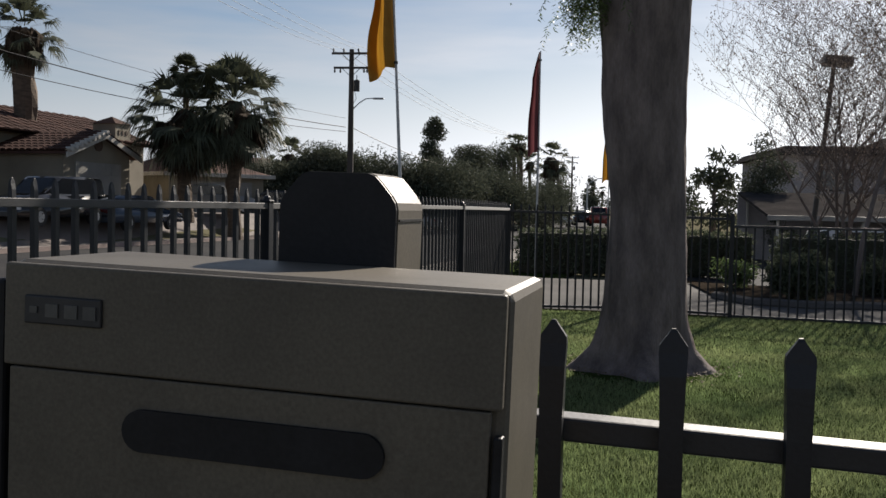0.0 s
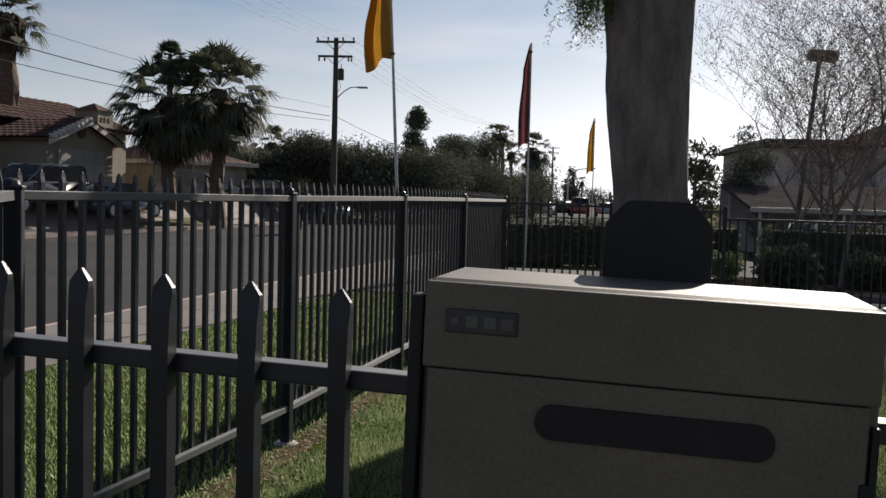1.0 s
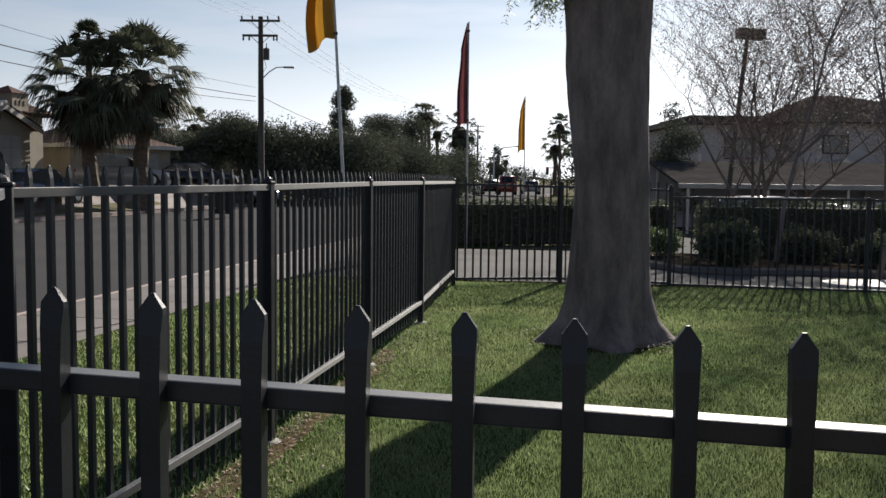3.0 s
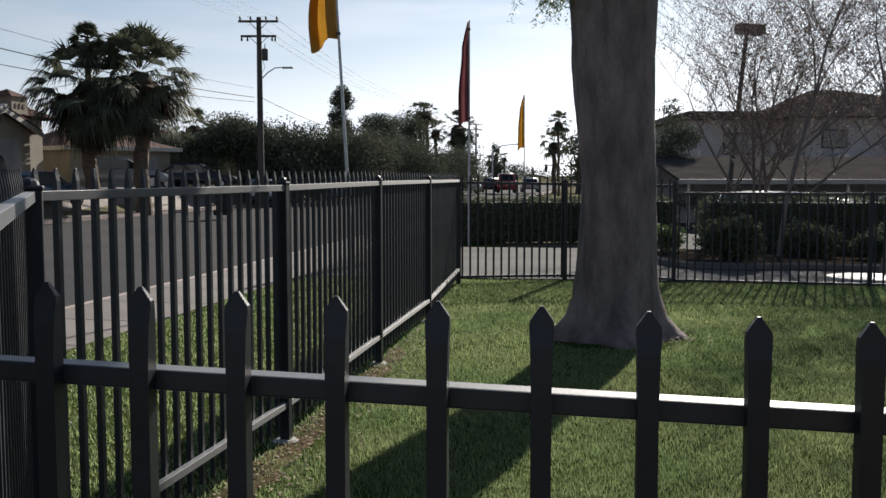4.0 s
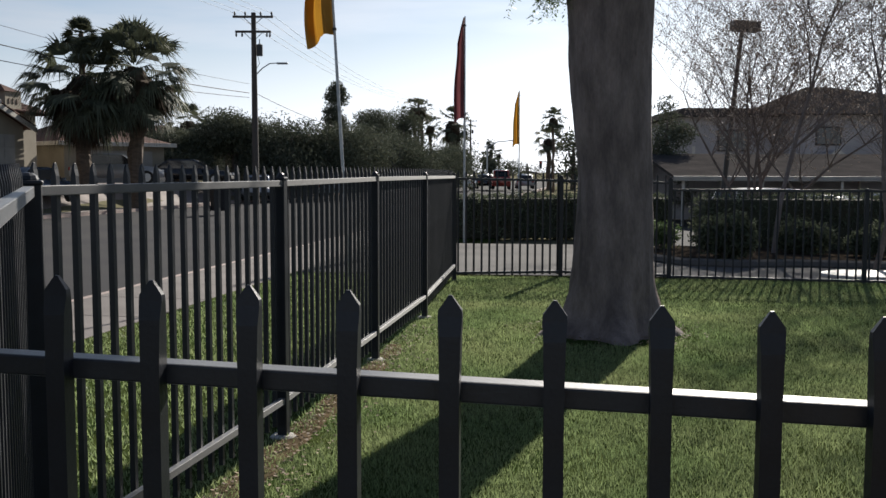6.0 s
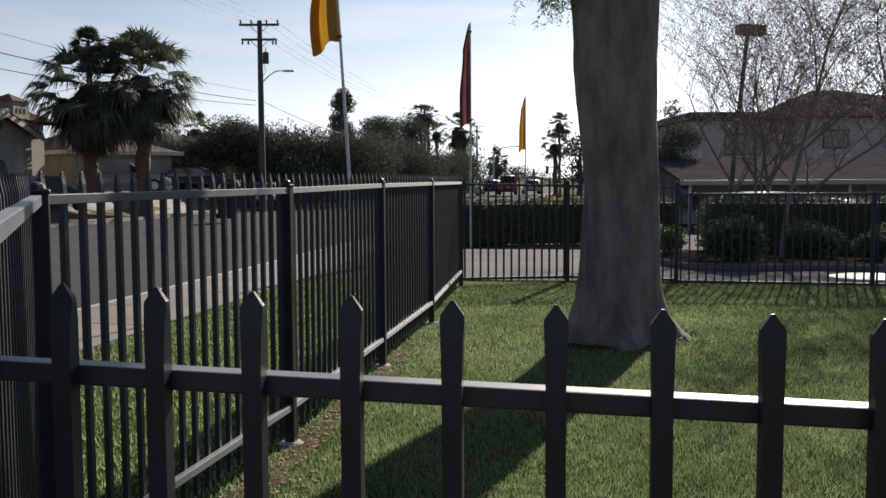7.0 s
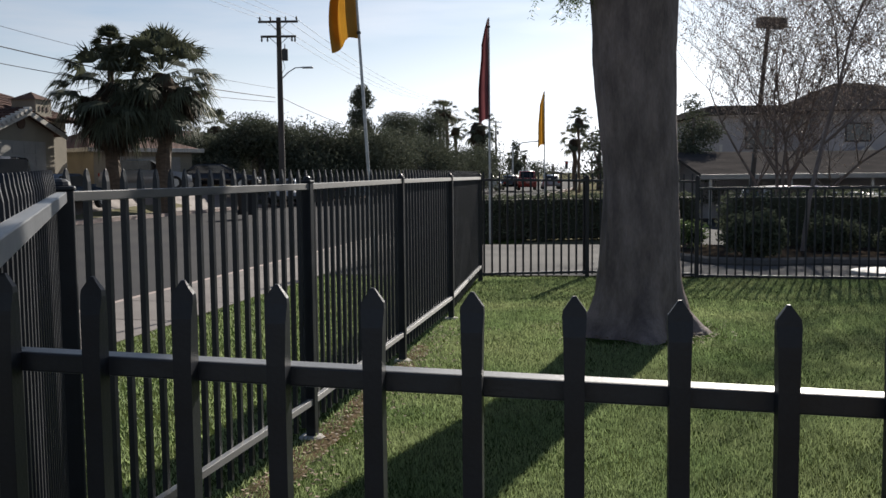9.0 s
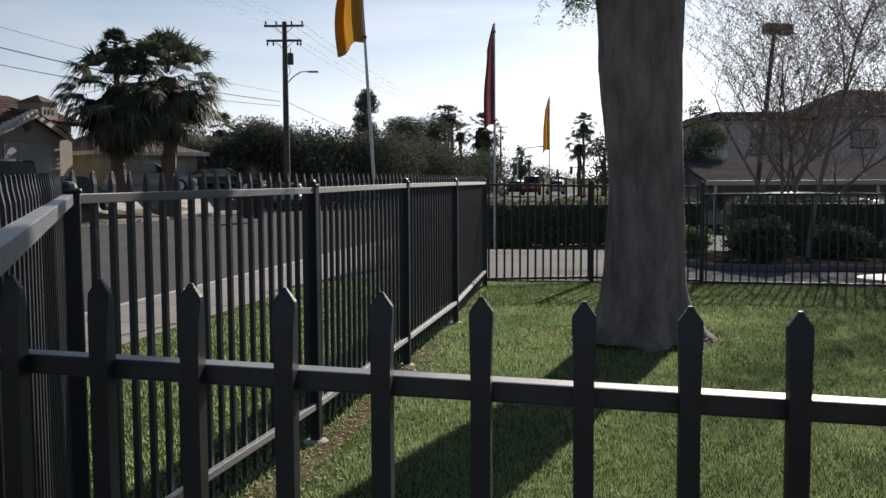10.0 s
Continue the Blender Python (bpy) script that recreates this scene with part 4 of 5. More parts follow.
power_pole(-10.28, 52, 10.35, "weathered wooden power pole with crossarms and a street lamp")
power_pole(-2.75, 116, 10.6, "far wooden power pole with three crossarms", False)
power_pole(5.1, 160, 10.6, "far wooden power pole", False)
power_pole(2.6, 150, 9.4, "far wooden power pole", False, 20)


def wire(name, p0, p1, sag, rad, label):
    c = bpy.data.curves.new(name, "CURVE")
    c.dimensions, c.bevel_depth, c.bevel_resolution = "3D", rad, 1
    s = c.splines.new("POLY")
    s.points.add(24)
    for i in range(25):
        k = i / 24
        q = Vector(p0).lerp(Vector(p1), k)
        s.points[i].co = (q.x, q.y, q.z - sag * 4 * k * (1 - k), 1)
    c.materials.append(M_WIRE)
    return tagged(new(name, c), label, "cable", "overhead cables")


def at(a, d, z):
    return (*plan(a, d), z)


for off, z in ((-1.0, 10.4), (-0.42, 10.4), (0.42, 10.4), (1.02, 10.4)):
    wire("cable", at(-10.48 + off, 52, z), at(-2.75 + off, 116, 10.6), 1.1, 0.011, "thin power cable between wooden poles")
    wire("cable", at(-2.75 + off, 116, 10.6), at(5.1 + off, 160, 10.6), 0.8, 0.012, "thin power cable between wooden poles")
    wire("cable", at(-10.48 + off, 52, z), at(-13.6 + off * 1.1, 4, 11.8), 1.3, 0.008, "thin power cable running overhead up the street")
for z0, z1, rad in ((6.0, 8.3, 0.022), (5.75, 7.35, 0.016), (6.5, 9.3, 0.010)):
    wire("cable", at(-10.58, 52, z0), at(-23.5, 26, z1), 0.55, rad, "black telephone cable sagging past the palms")
wire("cable", at(-10.43, 52, 6.1), at(-5.0, 70, 4.3), 0.35, 0.02, "black service cable dropping from the pole")
wire("cable", at(-7.3, 78, 4.5), at(-2.2, 84, 4.6), 0.55, 0.03, "pale slack cable before the trees")
wire("cable", at(-7.6, 78, 5.0), at(-2.0, 84, 4.9), 0.4, 0.014, "thin slack cable before the trees")


def lot_lamp(a, d, top, label):
    x, y = plan(a, d)
    g = height(x, y)
    h = top - g
    p = root("lamp_post", pose(x, y, g, 0, 5.0, 4), label, "lamp post")
    bm = bmesh.new()
    tube(bm, [(0, 0, 0.5), (0, 0, h - 0.1)], [0.075, 0.06], 8)
    part("pole", bm, M_DARKSTEEL, p)
    bm = bmesh.new()
    tube(bm, [(0, 0, -0.2), (0, 0, 0.55)], [0.22, 0.22], 14)
    part("base", bm, M_CONCRETE, p, "round concrete base")
    bm = bmesh.new()
    box(bm, 0.08, 0, h, 0.76, 0.5, 0.27, bevel=0.02)
    part("lamp_head", bm, M_DARKSTEEL, p, "dark box-shaped lamp head")


lot_lamp(8.03, 27.0, 5.85, "dark car park lamp post with a box head")


def street_light(a, d, top, reach, label, signal=False):
    x, y = plan(a, d)
    p = root("street_lamp" if not signal else "traffic_light", pose(x, y, height(x, y), 0, 0, 6.8), label, "street lamp" if not signal else "traffic light")
    bm = bmesh.new()
    tube(bm, [(0, 0, -0.2), (0, 0, top), (reach * 0.4, 0, top + (0.7 if not signal else 0.1)), (reach, 0, top + (0.9 if not signal else 0.15))], [0.13, 0.1, 0.07, 0.06], 8)
    part("pole", bm, M_STEEL, p)
    bm = bmesh.new()
    if signal:
        box(bm, reach, -0.1, top - 0.25, 0.35, 0.3, 1.0, bevel=0.04)
    else:
        box(bm, reach, 0, top + 0.88, 0.7, 0.3, 0.14, bevel=0.04)
    head = part("signal_head" if signal else "lamp_head", bm, M_DARKSTEEL, p)
    if signal:
        for k, z in enumerate((0.05, -0.25, -0.55)):
            bm = bmesh.new()
            tube(bm, [(reach, -0.24, top + z), (reach, -0.32, top + z)], [0.12, 0.14], 10)
            part("lens", bm, M_REDLENS if k == 0 else M_DARKSTEEL, head, "red signal lens" if k == 0 else "")


street_light(6.2, 125, 5.0, 3.2, "far curved steel street lamp")
street_light(14.5, 120, 2.9, -1.7, "far traffic light on a mast arm", True)


# ---- houses ----
def tiled_slope(parent, p0, along, down, n_along, n_down, name="roof_tile"):
    """Rows of rounded clay tiles over a sloping plane: p0 corner at the ridge, along and down as full vectors."""
    along, down = Vector(along), Vector(down)
    up = along.cross(down)
    up = up.normalized() if up.z > 0 else -up.normalized()
    w, l = along.length / n_along, down.length / n_down
    bm = bmesh.new()
    for i in range(5):
        a = math.pi * i / 4
        for k in (0, 1):
            bm.verts.new((0.5 * w * math.cos(a), k * l * 1.1, 0.075 * math.sin(a) + (0.03 if k else 0)))
    bm.verts.ensure_lookup_table()
    v = bm.verts
    for i in range(4):
        bm.faces.new((v[2 * i], v[2 * i + 1], v[2 * i + 3], v[2 * i + 2]))
    bm.faces.new([v[2 * i + 1] for i in range(5)])
    me = mesh_of(name, bm, M_TILE)
    frame_m = Matrix((along.normalized(), down.normalized(), up)).transposed().to_4x4()
    for i in range(n_along):
        for j in range(n_down):
            q = Vector(p0) + along * ((i + 0.5) / n_along) + down * (j / n_down) + up * 0.03
            part(name, me, None, parent).matrix_local = Matrix.Translation(q) @ frame_m


def house_cream():
    """Stucco house with a street-facing garage gable; local x faces the street, y runs along it."""
    g = 1.02
    h = root("house", pose(-22.8, 35.2, g, 0, 0, -3.3), "cream stucco house with red tile roof and garage gable", "house")
    w2, eave, rise = 2.25, 2.64, 0.82
    # garage wing, front wall with its gable
    bm = bmesh.new()
    prism(bm, [(-w2, -0.3), (w2, -0.3), (w2, eave), (0, eave + rise), (-w2, eave)], 6.0, rot_z(90) )
    wing = part("wall", bm, M_STUCCO, h)
    wing.matrix_local = Matrix()
    bm = bmesh.new()
    box(bm, 0.03, 0, 1.1, 0.08, 3.1, 2.2, bevel=0.01)
    door = part("garage_door", bm, M_GARAGE, h, "pale panelled garage door")
    for zz in (0.3, 0.83, 1.36, 1.89):
        for yy in (-1.13, -0.38, 0.38, 1.13):
            bm = bmesh.new()
            box(bm, 0.075, yy, zz, 0.02, 0.64, 0.42, bevel=0.006)
            part("panel", bm, M_GARAGE, door)
    bm = bmesh.new()
    tube(bm, [(0.0, 0, eave + 0.33), (0.05, 0, eave + 0.33)], [0.27, 0.27], 14)
    part("vent", bm, M_VENT, h, "round brown gable vent")
    # garage roof
    over = 0.35
    for s in (-1, 1):
        bm = bmesh.new()
        k = rise / w2
        prism(bm, [(0, eave + rise + 0.06), (s * (w2 + over), eave - over * k + 0.06), (s * (w2 + over), eave - over * k - 0.06), (0, eave + rise - 0.06)], 6.4, Matrix.Translation((0.4, 0, 0)) @ rot_z(90))
        part("roof", bm, M_TILE, h)
        tiled_slope(h, (0.4, 0, eave + rise + 0.06), (-6.4, 0, 0), (0, s * (w2 + over), -(rise + over * k)), 20, 7)
        bm = bmesh.new()
        prism(bm, [(0, eave + rise + 0.02), (s * (w2 + over), eave - over * k + 0.02), (s * (w2 + over), eave - over * k - 0.2), (0, eave + rise - 0.2)], 0.06, Matrix.Translation((0.46, 0, 0)) @ rot_z(90))
        part("bargeboard", bm, M_TRIM, h)
        for i in range(9 if s < 0 else 0):
            q = (i + 0.5) / 9
            bm = bmesh.new()
            tube(bm, [(0.3, s * q * (w2 + over), eave + rise - q * (rise + over * k) + 0.09), (0.62, s * q * (w2 + over), eave + rise - q * (rise + over * k) + 0.09)], [0.1, 0.1], 8)
            part("rake_tile", bm, M_TRIM, h, "pale end tile")
    # main block beside and behind the wing
    bm = bmesh.new()
    box(bm, -8.0, -1.0, 1.6, 9.0, 19.0, 3.8, bevel=0.01)
    part("wall", bm, M_STUCCO, h)
    bm = bmesh.new()
    prism(bm, [(-5.2, 3.45), (5.2, 3.45), (0.6, 5.0), (-0.6, 5.0)], 20.0, Matrix.Translation((-8.0, -11.0, 0)))
    part("roof", bm, M_TILE, h)
    tiled_slope(h, (-7.4, -11.0, 5.01), (0, 20.0, 0), (4.6, 0, -1.55), 34, 8)
    # low tower and chimney above the roof
    bm = bmesh.new()
    box(bm, -3.65, 6.0, 3.0, 1.3, 1.25, 2.9, bevel=0.01)
    tower = part("tower", bm, M_STUCCO, h, "square stucco tower with small openings")
    for yy in (-0.3, 0.0, 0.3):
        bm = bmesh.new()
        box(bm, -2.985, 6.0 + yy, 4.0, 0.03, 0.13, 0.22)
        part("opening", bm, M_VENT, tower)
    bm = bmesh.new()
    bmesh.ops.create_cone(bm, segments=4, radius1=1.05, radius2=0.0, depth=0.4, matrix=Matrix.Translation((-3.65, 6.0, 4.63)) @ rot_z(45))
    part("roof", bm, M_TILE, h)
    for yy in (-9.0, -6.5, -4.0):
        bm = bmesh.new()
        box(bm, -3.48, yy, 1.35, 0.06, 1.4, 1.2, bevel=0.01)
        win = part("window", bm, M_TRIM, h)
        bm = bmesh.new()
        box(bm, -3.44, yy, 1.35, 0.02, 1.24, 1.04)
        part("pane", bm, M_GLASS, win)


house_cream()


def house_far(a, d, wide, deep, eave, rise, g, label, tiled=True, garage=True, turn=-86.0, wall=None):
    x, y = plan(a, d)
    h = root("house", pose(x, y, g, 0, 0, turn), label, "house", "houses across the street")
    bm = bmesh.new()
    box(bm, 0, deep / 2, eave / 2 - 0.4, wide, deep, eave + 0.8, bevel=0.01)
    part("wall", bm, wall or M_STUCCO, h)
    bm = bmesh.new()
    o = 0.5
    lo = [bm.verts.new(p) for p in ((-wide / 2 - o, -o, eave), (wide / 2 + o, -o, eave), (wide / 2 + o, deep + o, eave), (-wide / 2 - o, deep + o, eave))]
    hi = [bm.verts.new(p) for p in ((-wide * 0.22, deep / 2, eave + rise), (wide * 0.22, deep / 2, eave + rise))]
    for f in ((lo[0], lo[1], hi[1], hi[0]), (lo[1], lo[2], hi[1]), (lo[2], lo[3], hi[0], hi[1]), (lo[3], lo[0], hi[0]), (lo[3], lo[2], lo[1], lo[0])):
        bm.faces.new(f)
    part("roof", bm, M_TILE if tiled else M_SHINGLE, h)
    for p0, p1 in (((-wide / 2 - o, -o), (wide / 2 + o, -o)), ((-wide / 2 - o, -o), (-wide / 2 - o, deep + o)), ((wide / 2 + o, -o), (wide / 2 + o, deep + o))):
        bm = bmesh.new()
        box(bm, (p0[0] + p1[0]) / 2, (p0[1] + p1[1]) / 2, eave - 0.04, abs(p1[0] - p0[0]) + 0.06, abs(p1[1] - p0[1]) + 0.06, 0.22, bevel=0.01)
        part("fascia", bm, M_TRIM, h)
    if garage:
        bm = bmesh.new()
        box(bm, 0, -0.03, 1.05, 4.4, 0.08, 2.1, bevel=0.01)
        door = part("garage_door", bm, M_GARAGE, h)
        for zz in (0.28, 0.8, 1.32, 1.84):
            bm = bmesh.new()
            box(bm, 0, -0.075, zz, 4.2, 0.02, 0.42, bevel=0.006)
            part("panel", bm, M_GARAGE, door)


house_far(-18.0, 52, 6.0, 8.0, 2.5, 1.2, 0.7, "cream stucco house with a wide garage and tile roof", turn=55)
house_far(-19.5, 70, 9.0, 9.0, 2.7, 1.6, 1.0, "low house with a brown tile roof among trees", garage=False, turn=60)
house_far(-9.5, 76, 10.0, 8.0, 2.6, 1.5, 0.8, "low stucco house half hidden by trees", garage=False, turn=60)
house_far(-28.5, 50, 11.0, 9.0, 3.0, 1.9, 1.1, "cream stucco house with a red tile roof", garage=False, turn=65)


# ---- apartments and carport ----
def apartments():
    x, y = plan(18.7, 55)
    g = height(x, y)
    b = root("apartment_building", pose(x, y, g, 0, 0, 6.8), "two-storey grey stucco apartment building with dark roof", "building")
    bm = bmesh.new()
    box(bm, 0.4, 5, 2.75, 10.4, 10, 5.7, bevel=0.02)
    part("wall", bm, M_GREYSTUCCO, b)
    bm = bmesh.new()
    prism(bm, [(-5.3, 5.45), (6.0, 5.45), (5.2, 5.95), (-4.7, 5.95)], 11.4, Matrix.Translation((0, -0.7, 0)))
    part("roof", bm, M_SHINGLE, b)
    bm = bmesh.new()
    box(bm, 7.0, 3.5, 2.75, 12.0, 11, 5.7, bevel=0.02)
    part("wall", bm, M_GREYSTUCCO, b)
    bm = bmesh.new()
    lo = [bm.verts.new(p) for p in ((0.0, -3.0, 5.5), (14.6, -3.0, 5.5), (14.6, 9.8, 5.5), (0.0, 9.8, 5.5))]
    hi = [bm.verts.new(p) for p in ((3.2, 1.5, 7.35), (4.6, 1.5, 7.35))]
    for f in ((lo[0], lo[1], hi[1], hi[0]), (lo[1], lo[2], hi[1]), (lo[2], lo[3], hi[0], hi[1]), (lo[3], lo[0], hi[0]), (lo[3], lo[2], lo[1], lo[0])):
        bm.faces.new(f)
    part("roof", bm, M_SHINGLE, b)
    for xx, zz, ww, hh, yy in ((-1.6, 4.1, 1.6, 1.1, -0.02), (3.2, 4.3, 1.3, 0.9, -2.02), (8.5, 4.1, 1.6, 1.1, -2.02), (-1.6, 1.3, 1.6, 1.1, -0.02)):
        bm = bmesh.new()
        box(bm, xx, yy, zz, ww + 0.16, 0.1, hh + 0.16, bevel=0.01)
        win = part("window", bm, M_SHINGLE, b)
        bm = bmesh.new()
        box(bm, xx, yy - 0.055, zz, ww, 0.02, hh)
        part("pane", bm, M_GLASS, win)
    # white entry gable
    for s in (-1, 1):
        bm = bmesh.new()
        prism(bm, [(0, 3.55), (s * 1.2, 2.6), (s * 1.2, 2.35), (0, 3.3)], 0.12, Matrix.Translation((3.0, -3.9, 0)))
        part("gable_board", bm, M_TRIM, b, "off-white gable board")
    bm = bmesh.new()
    prism(bm, [(-1.2, 2.5), (1.2, 2.5), (0, 3.45)], 1.8, Matrix.Translation((3.0, -3.78, 0)))
    part("entry_gable", bm, M_GREYSTUCCO, b)
    bm = bmesh.new()
    box(bm, 3.0, -2.9, 1.2, 2.1, 1.7, 2.58, bevel=0.01)
    part("entry", bm, M_GREYSTUCCO, b)
    # off-white boards standing in for bright lit gaps of the outdoor stair
    for xx, z0, z1 in ((-4.35, 3.0, 3.5), (-3.88, 2.85, 3.75)):
        bm = bmesh.new()
        box(bm, xx, -0.05, (z0 + z1) / 2, 0.17, 0.06, z1 - z0, bevel=0.005)
        part("lit_gap_board", bm, M_TRIM, b, "pale upright board in place of a lit gap")


apartments()


def carport():
    x, y = plan(9.6, 38)
    g = height(x, y)
    c = root("carport", pose(x, y, g, 0, 0, 6.8), "long low carport with a pale fascia", "carport")
    bm = bmesh.new()
    prism(bm, [(0.0, 1.92), (6.1, 2.95), (6.1, 3.07), (0.0, 2.04)], 13.8, Matrix.Translation((13.7, 0, 0)) @ rot_z(90))
    part("roof", bm, M_SHINGLE, c)
    bm = bmesh.new()
    box(bm, 6.8, -0.04, 1.94, 13.9, 0.08, 0.2, bevel=0.01)
    part("fascia", bm, M_GARAGE, c, "pale fascia board")
    for i in range(5):
        for yy in (0.15, 5.8):
            bm = bmesh.new()
            box(bm, 0.3 + i * 3.25, yy, 0.95 if yy < 1 else 1.42, 0.1, 0.1, 1.94 if yy < 1 else 2.88, bevel=0.008)
            part("post", bm, M_TRIM, c)
    bm = bmesh.new()
    box(bm, 6.8, 6.0, 1.45, 13.8, 0.12, 2.94)
    part("rear_wall", bm, M_GREYSTUCCO, c)


carport()


# ---- cars ----
def car(x, y, turn, paint, label, tall=1.48, long=4.5, suv=False):
    g = height(x, y)
    c = root("car", pose(x, y, g, 0, 0, turn), label, "car", "parked cars")
    wid = 1.8
    hood_z = tall * 0.62
    body = [(-long / 2, 0.32), (-long / 2, 0.68), (-long / 2 + 0.12, hood_z), (-long * 0.36, hood_z + 0.03), (long * 0.2, hood_z + 0.02), (long * 0.42, hood_z - 0.12), (long / 2, 0.62), (long / 2, 0.32)]
    if suv:
        body[1:4] = [(-long / 2, 0.8), (-long / 2 + 0.05, hood_z + 0.05), (-long * 0.4, hood_z + 0.05)]
    bm = bmesh.new()
    prism(bm, body, wid, Matrix.Translation((0, -wid / 2, 0)))
    bmesh.ops.bevel(bm, geom=list(bm.edges), offset=0.06, segments=2, affect="EDGES")
    part("body", bm, paint, c, smooth=True)
    cab = [(-long * (0.47 if suv else 0.40), hood_z), (-long * (0.42 if suv else 0.26), tall - 0.05), (-long * 0.2, tall), (long * 0.06, tall - 0.02), (long * 0.25, hood_z)]
    bm = bmesh.new()
    prism(bm, cab, wid * 0.84, Matrix.Translation((0, -wid * 0.42, 0)))
    bmesh.ops.bevel(bm, geom=list(bm.edges), offset=0.05, segments=2, affect="EDGES")
    part("cabin", bm, paint, c, smooth=True)
    inner = [(-long * (0.43 if suv else 0.35), hood_z + 0.04), (-long * (0.39 if suv else 0.25), tall - 0.1), (long * 0.05, tall - 0.09), (long * 0.21, hood_z + 0.04)]
    for s in (-1, 1):
        bm = bmesh.new()
        prism(bm, inner, 0.02, Matrix.Translation((0, s * (wid * 0.42 + 0.004) - 0.01, 0)))
        part("side_window", bm, M_GLASS, c)
    for x0, z0, x1, z1, nm in ((long * 0.256, hood_z + 0.03, long * 0.075, tall - 0.07, "windscreen"), (-long * (0.477 if suv else 0.408), hood_z + 0.03, -long * (0.43 if suv else 0.272), tall - 0.1, "rear_window")):
        bm = bmesh.new()
        vs = [bm.verts.new(p) for p in ((x0, -wid * 0.36, z0), (x0, wid * 0.36, z0), (x1, wid * 0.33, z1), (x1, -wid * 0.33, z1))]
        face = bm.faces.new(vs)
        bmesh.ops.solidify(bm, geom=[face], thickness=0.015)
        part(nm, bm, M_GLASS, c)
    for s in (-1, 1):
        for wx in (-long * 0.31, long * 0.31):
            bm = bmesh.new()
            tube(bm, [(wx, s * (wid / 2 - 0.2), 0.33), (wx, s * (wid / 2 + 0.005), 0.33)], [0.33, 0.33], 18)
            wheel = part("tyre", bm, M_TYRE, c)
            bm = bmesh.new()
            tube(bm, [(wx, s * (wid / 2 - 0.05), 0.33), (wx, s * (wid / 2 + 0.012), 0.33)], [0.21, 0.2], 12)
            part("rim", bm, M_RIM, wheel)
        bm = bmesh.new()
        box(bm, long / 2 - 0.06, s * wid * 0.37, 0.63, 0.1, 0.34, 0.13, bevel=0.02)
        part("headlight", bm, M_LAMPGLASS, c)
        bm = bmesh.new()
        box(bm, -long / 2 + 0.02, s * wid * 0.4, 0.74, 0.08, 0.25, 0.16, bevel=0.02)
        part("tail_light", bm, M_REDLENS, c)
        bm = bmesh.new()
        box(bm, long * 0.17, s * (wid / 2 + 0.05), hood_z + 0.06, 0.12, 0.16, 0.11, bevel=0.03)
        part("mirror", bm, paint, c)
    bm = bmesh.new()
    box(bm, long / 2 + 0.0, 0, 0.42, 0.06, wid * 0.8, 0.16, bevel=0.02)
    part("bumper", bm, M_DARKSTEEL, c)


def paint(name, colour):
    m = mat(name, colour, tuple(k * 0.9 for k in colour), 0.22, 2, 60, 0.0)
    m.node_tree.nodes["Principled BSDF"].inputs["Coat Weight"].default_value = 0.8
    return m


P_WHITE, P_BLACK, P_SILVER, P_BLUE, P_RED = paint("white_car_paint", (0.7, 0.7, 0.7)), paint("black_car_paint", (0.012, 0.012, 0.014)), paint("silver_car_paint", (0.35, 0.36, 0.38)), paint("blue_grey_car_paint", (0.06, 0.08, 0.11)), paint("dull_red_paint", (0.3, 0.05, 0.04))
car(-20.75, 42.2, 28, P_SILVER, "silver hatchback parked on a driveway by the palms", 1.5, 4.3)
car(-19.9, 49.5, 12, P_BLACK, "black sedan parked across the street", 1.45, 4.6)
car(-20.75, 29.0, 267, P_BLACK, "dark tall car parked before the house", 1.8, 4.9, True)
car(-20.2, 33.7, 85, P_BLUE, "dark blue-grey sedan parked before the house", 1.42, 4.6)
car(*plan(-10.9, 55.5), -70, P_SILVER, "silver car parked along the far kerb", 1.5, 4.4)
car(*plan(-7.0, 62), 97, P_WHITE, "white car parked down the street", 1.5, 4.5)
car(*plan(11.1, 30.5), 20, P_WHITE, "white sport utility car in the car park glinting in the sun", 1.72, 4.6, True)
car(*plan(13.6, 32), -75, P_BLACK, "dark sedan in the car park", 1.45, 4.5)
car(*plan(16.5, 33), -70, P_SILVER, "silver car in the car park", 1.48, 4.4)
car(*plan(2.1, 88), 100, P_WHITE, "white car waiting down the street", 1.5, 4.5)
car(*plan(4.4, 95), 100, P_BLACK, "dark car waiting down the street", 1.5, 4.5)
car(*plan(5.9, 92), 95, P_RED, "dull red van-like car down the street", 1.9, 4.8, True)
car(*plan(8.6, 96), 95, P_SILVER, "silver car waiting down the street", 1.5, 4.5)


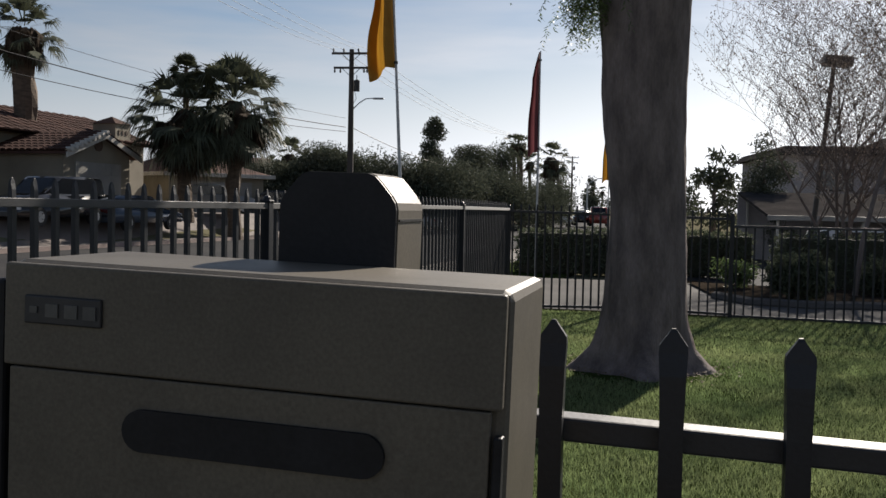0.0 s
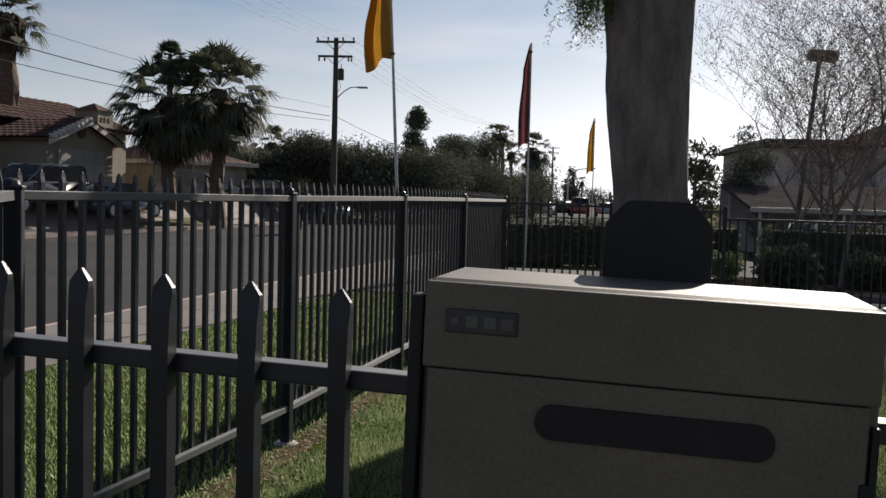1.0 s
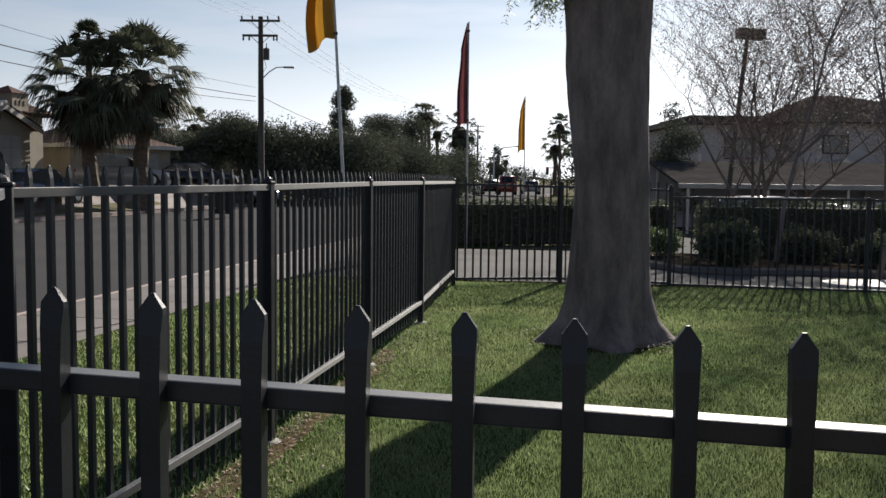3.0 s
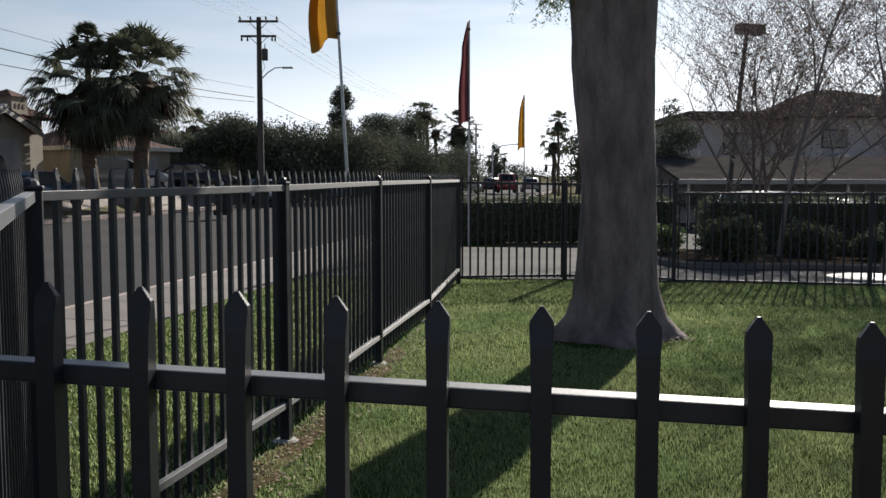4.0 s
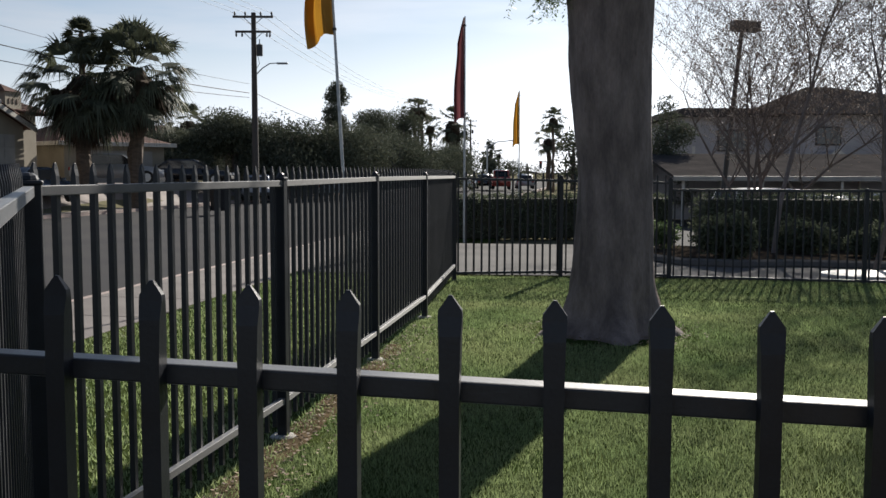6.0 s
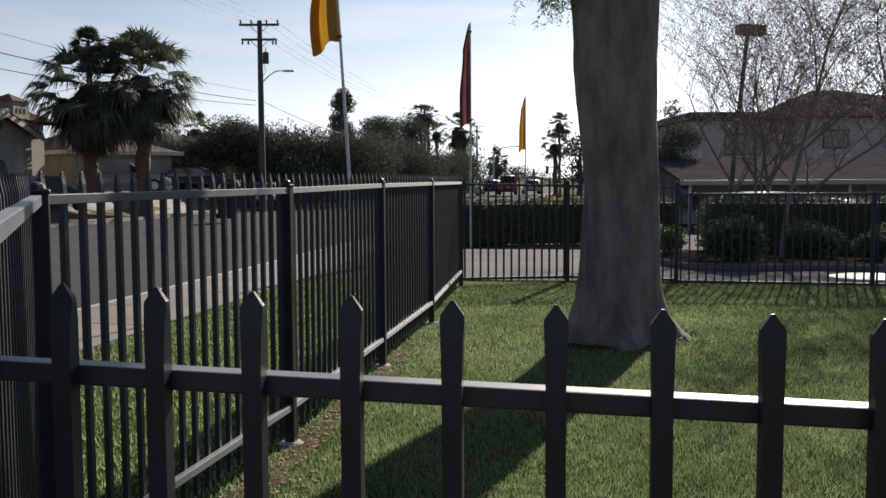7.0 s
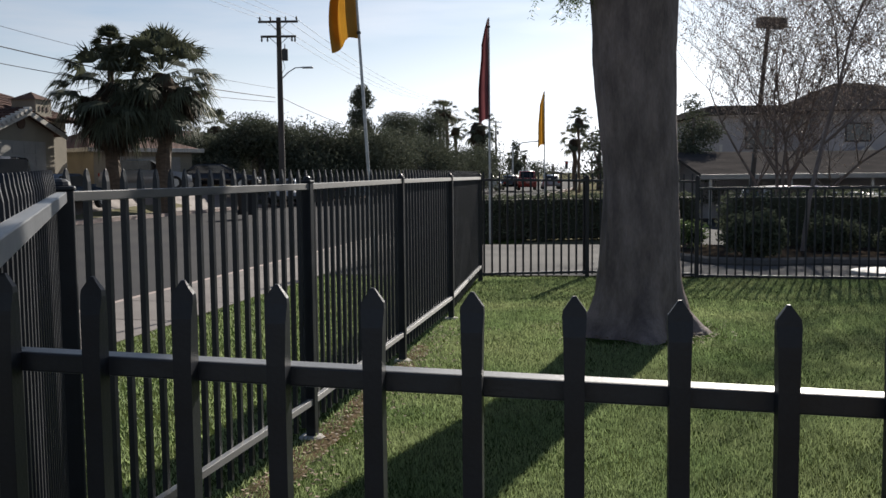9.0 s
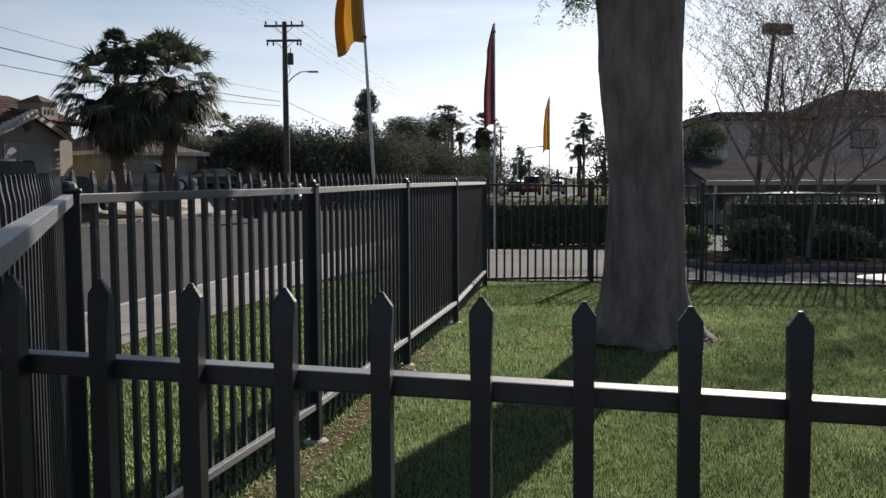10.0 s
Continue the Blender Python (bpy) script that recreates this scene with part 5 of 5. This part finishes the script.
def bin_at(a, d, label):
    x, y = plan(a, d)
    b = root("wheelie_bin", pose(x, y, height(x, y) + 0.03, 0, 0, 40), label, "bin")
    bm = bmesh.new()
    vs = box(bm, 0, 0, 0.5, 0.6, 0.7, 0.95, bevel=0.03)
    for v in vs:
        v.co.x *= 0.8 + 0.2 * v.co.z
        v.co.y *= 0.8 + 0.2 * v.co.z
    part("body", bm, M_BOXDARK, b)
    bm = bmesh.new()
    box(bm, 0, 0, 1.0, 0.66, 0.76, 0.07, bevel=0.03)
    part("lid", bm, M_BOXDARK, b)
    for s in (-1, 1):
        bm = bmesh.new()
        tube(bm, [(s * 0.24, 0.33, 0.12), (s * 0.32, 0.33, 0.12)], [0.12, 0.12], 12)
        part("wheel", bm, M_TYRE, b)


bin_at(-9.15, 38.5, "black wheeled rubbish bin at the far kerb")


# ---- planted island beyond the fence ----
def island():
    b = root("planter_bed", Matrix(), "low kerbed planting bed with dark mulch", "planting bed", kind="structure")
    front = [(3.9, 17.6), (4.3, 16.5), (5.2, 16.15), (6.2, 16.3), (7.2, 16.0), (8.4, 15.8), (10.5, 15.7), (14.0, 15.6)]
    bm = bmesh.new()
    pts = [Vector((*plan(a, d), 0)) for a, d in front]
    for p in pts:
        p.z = height(p.x, p.y) + 0.05
    tube(bm, pts, [0.1] * len(pts), 8)
    part("kerb_edge", bm, M_DRIVE, b, "rounded concrete edging")
    bm = bmesh.new()
    back = [(14.0, 21.0), (3.9, 21.0)]
    ring = [bm.verts.new((p.x, p.y, p.z + 0.01)) for p in pts]
    for a, d in back:
        x, y = plan(a, d)
        ring.append(bm.verts.new((x, y, height(x, y) + 0.06)))
    bm.faces.new(ring)
    bmesh.ops.triangulate(bm, faces=bm.faces)
    part("mulch", bm, M_MULCH, b, "dark mulch")
    # off-white instead of concrete grey: the patch's glare is in its colour
    (x0, y0), (x1, y1) = plan(6.2, 14.55), plan(7.5, 14.45)
    bm = bmesh.new()
    bmesh.ops.create_cone(bm, cap_ends=True, segments=28, radius1=0.78, radius2=0.74, depth=0.07, matrix=Matrix.Translation((0, 0.35, 0)) @ Matrix.Diagonal((1.0, 0.75, 1, 1)))
    pad = part("apron", bm, M_TRIM, b, "pale concrete apron, whitened for its sunlit glare")
    pad.matrix_local = pose((x0 + x1) / 2, (y0 + y1) / 2, height(x0, y0) + 0.02, 0, 0, 4)


island()
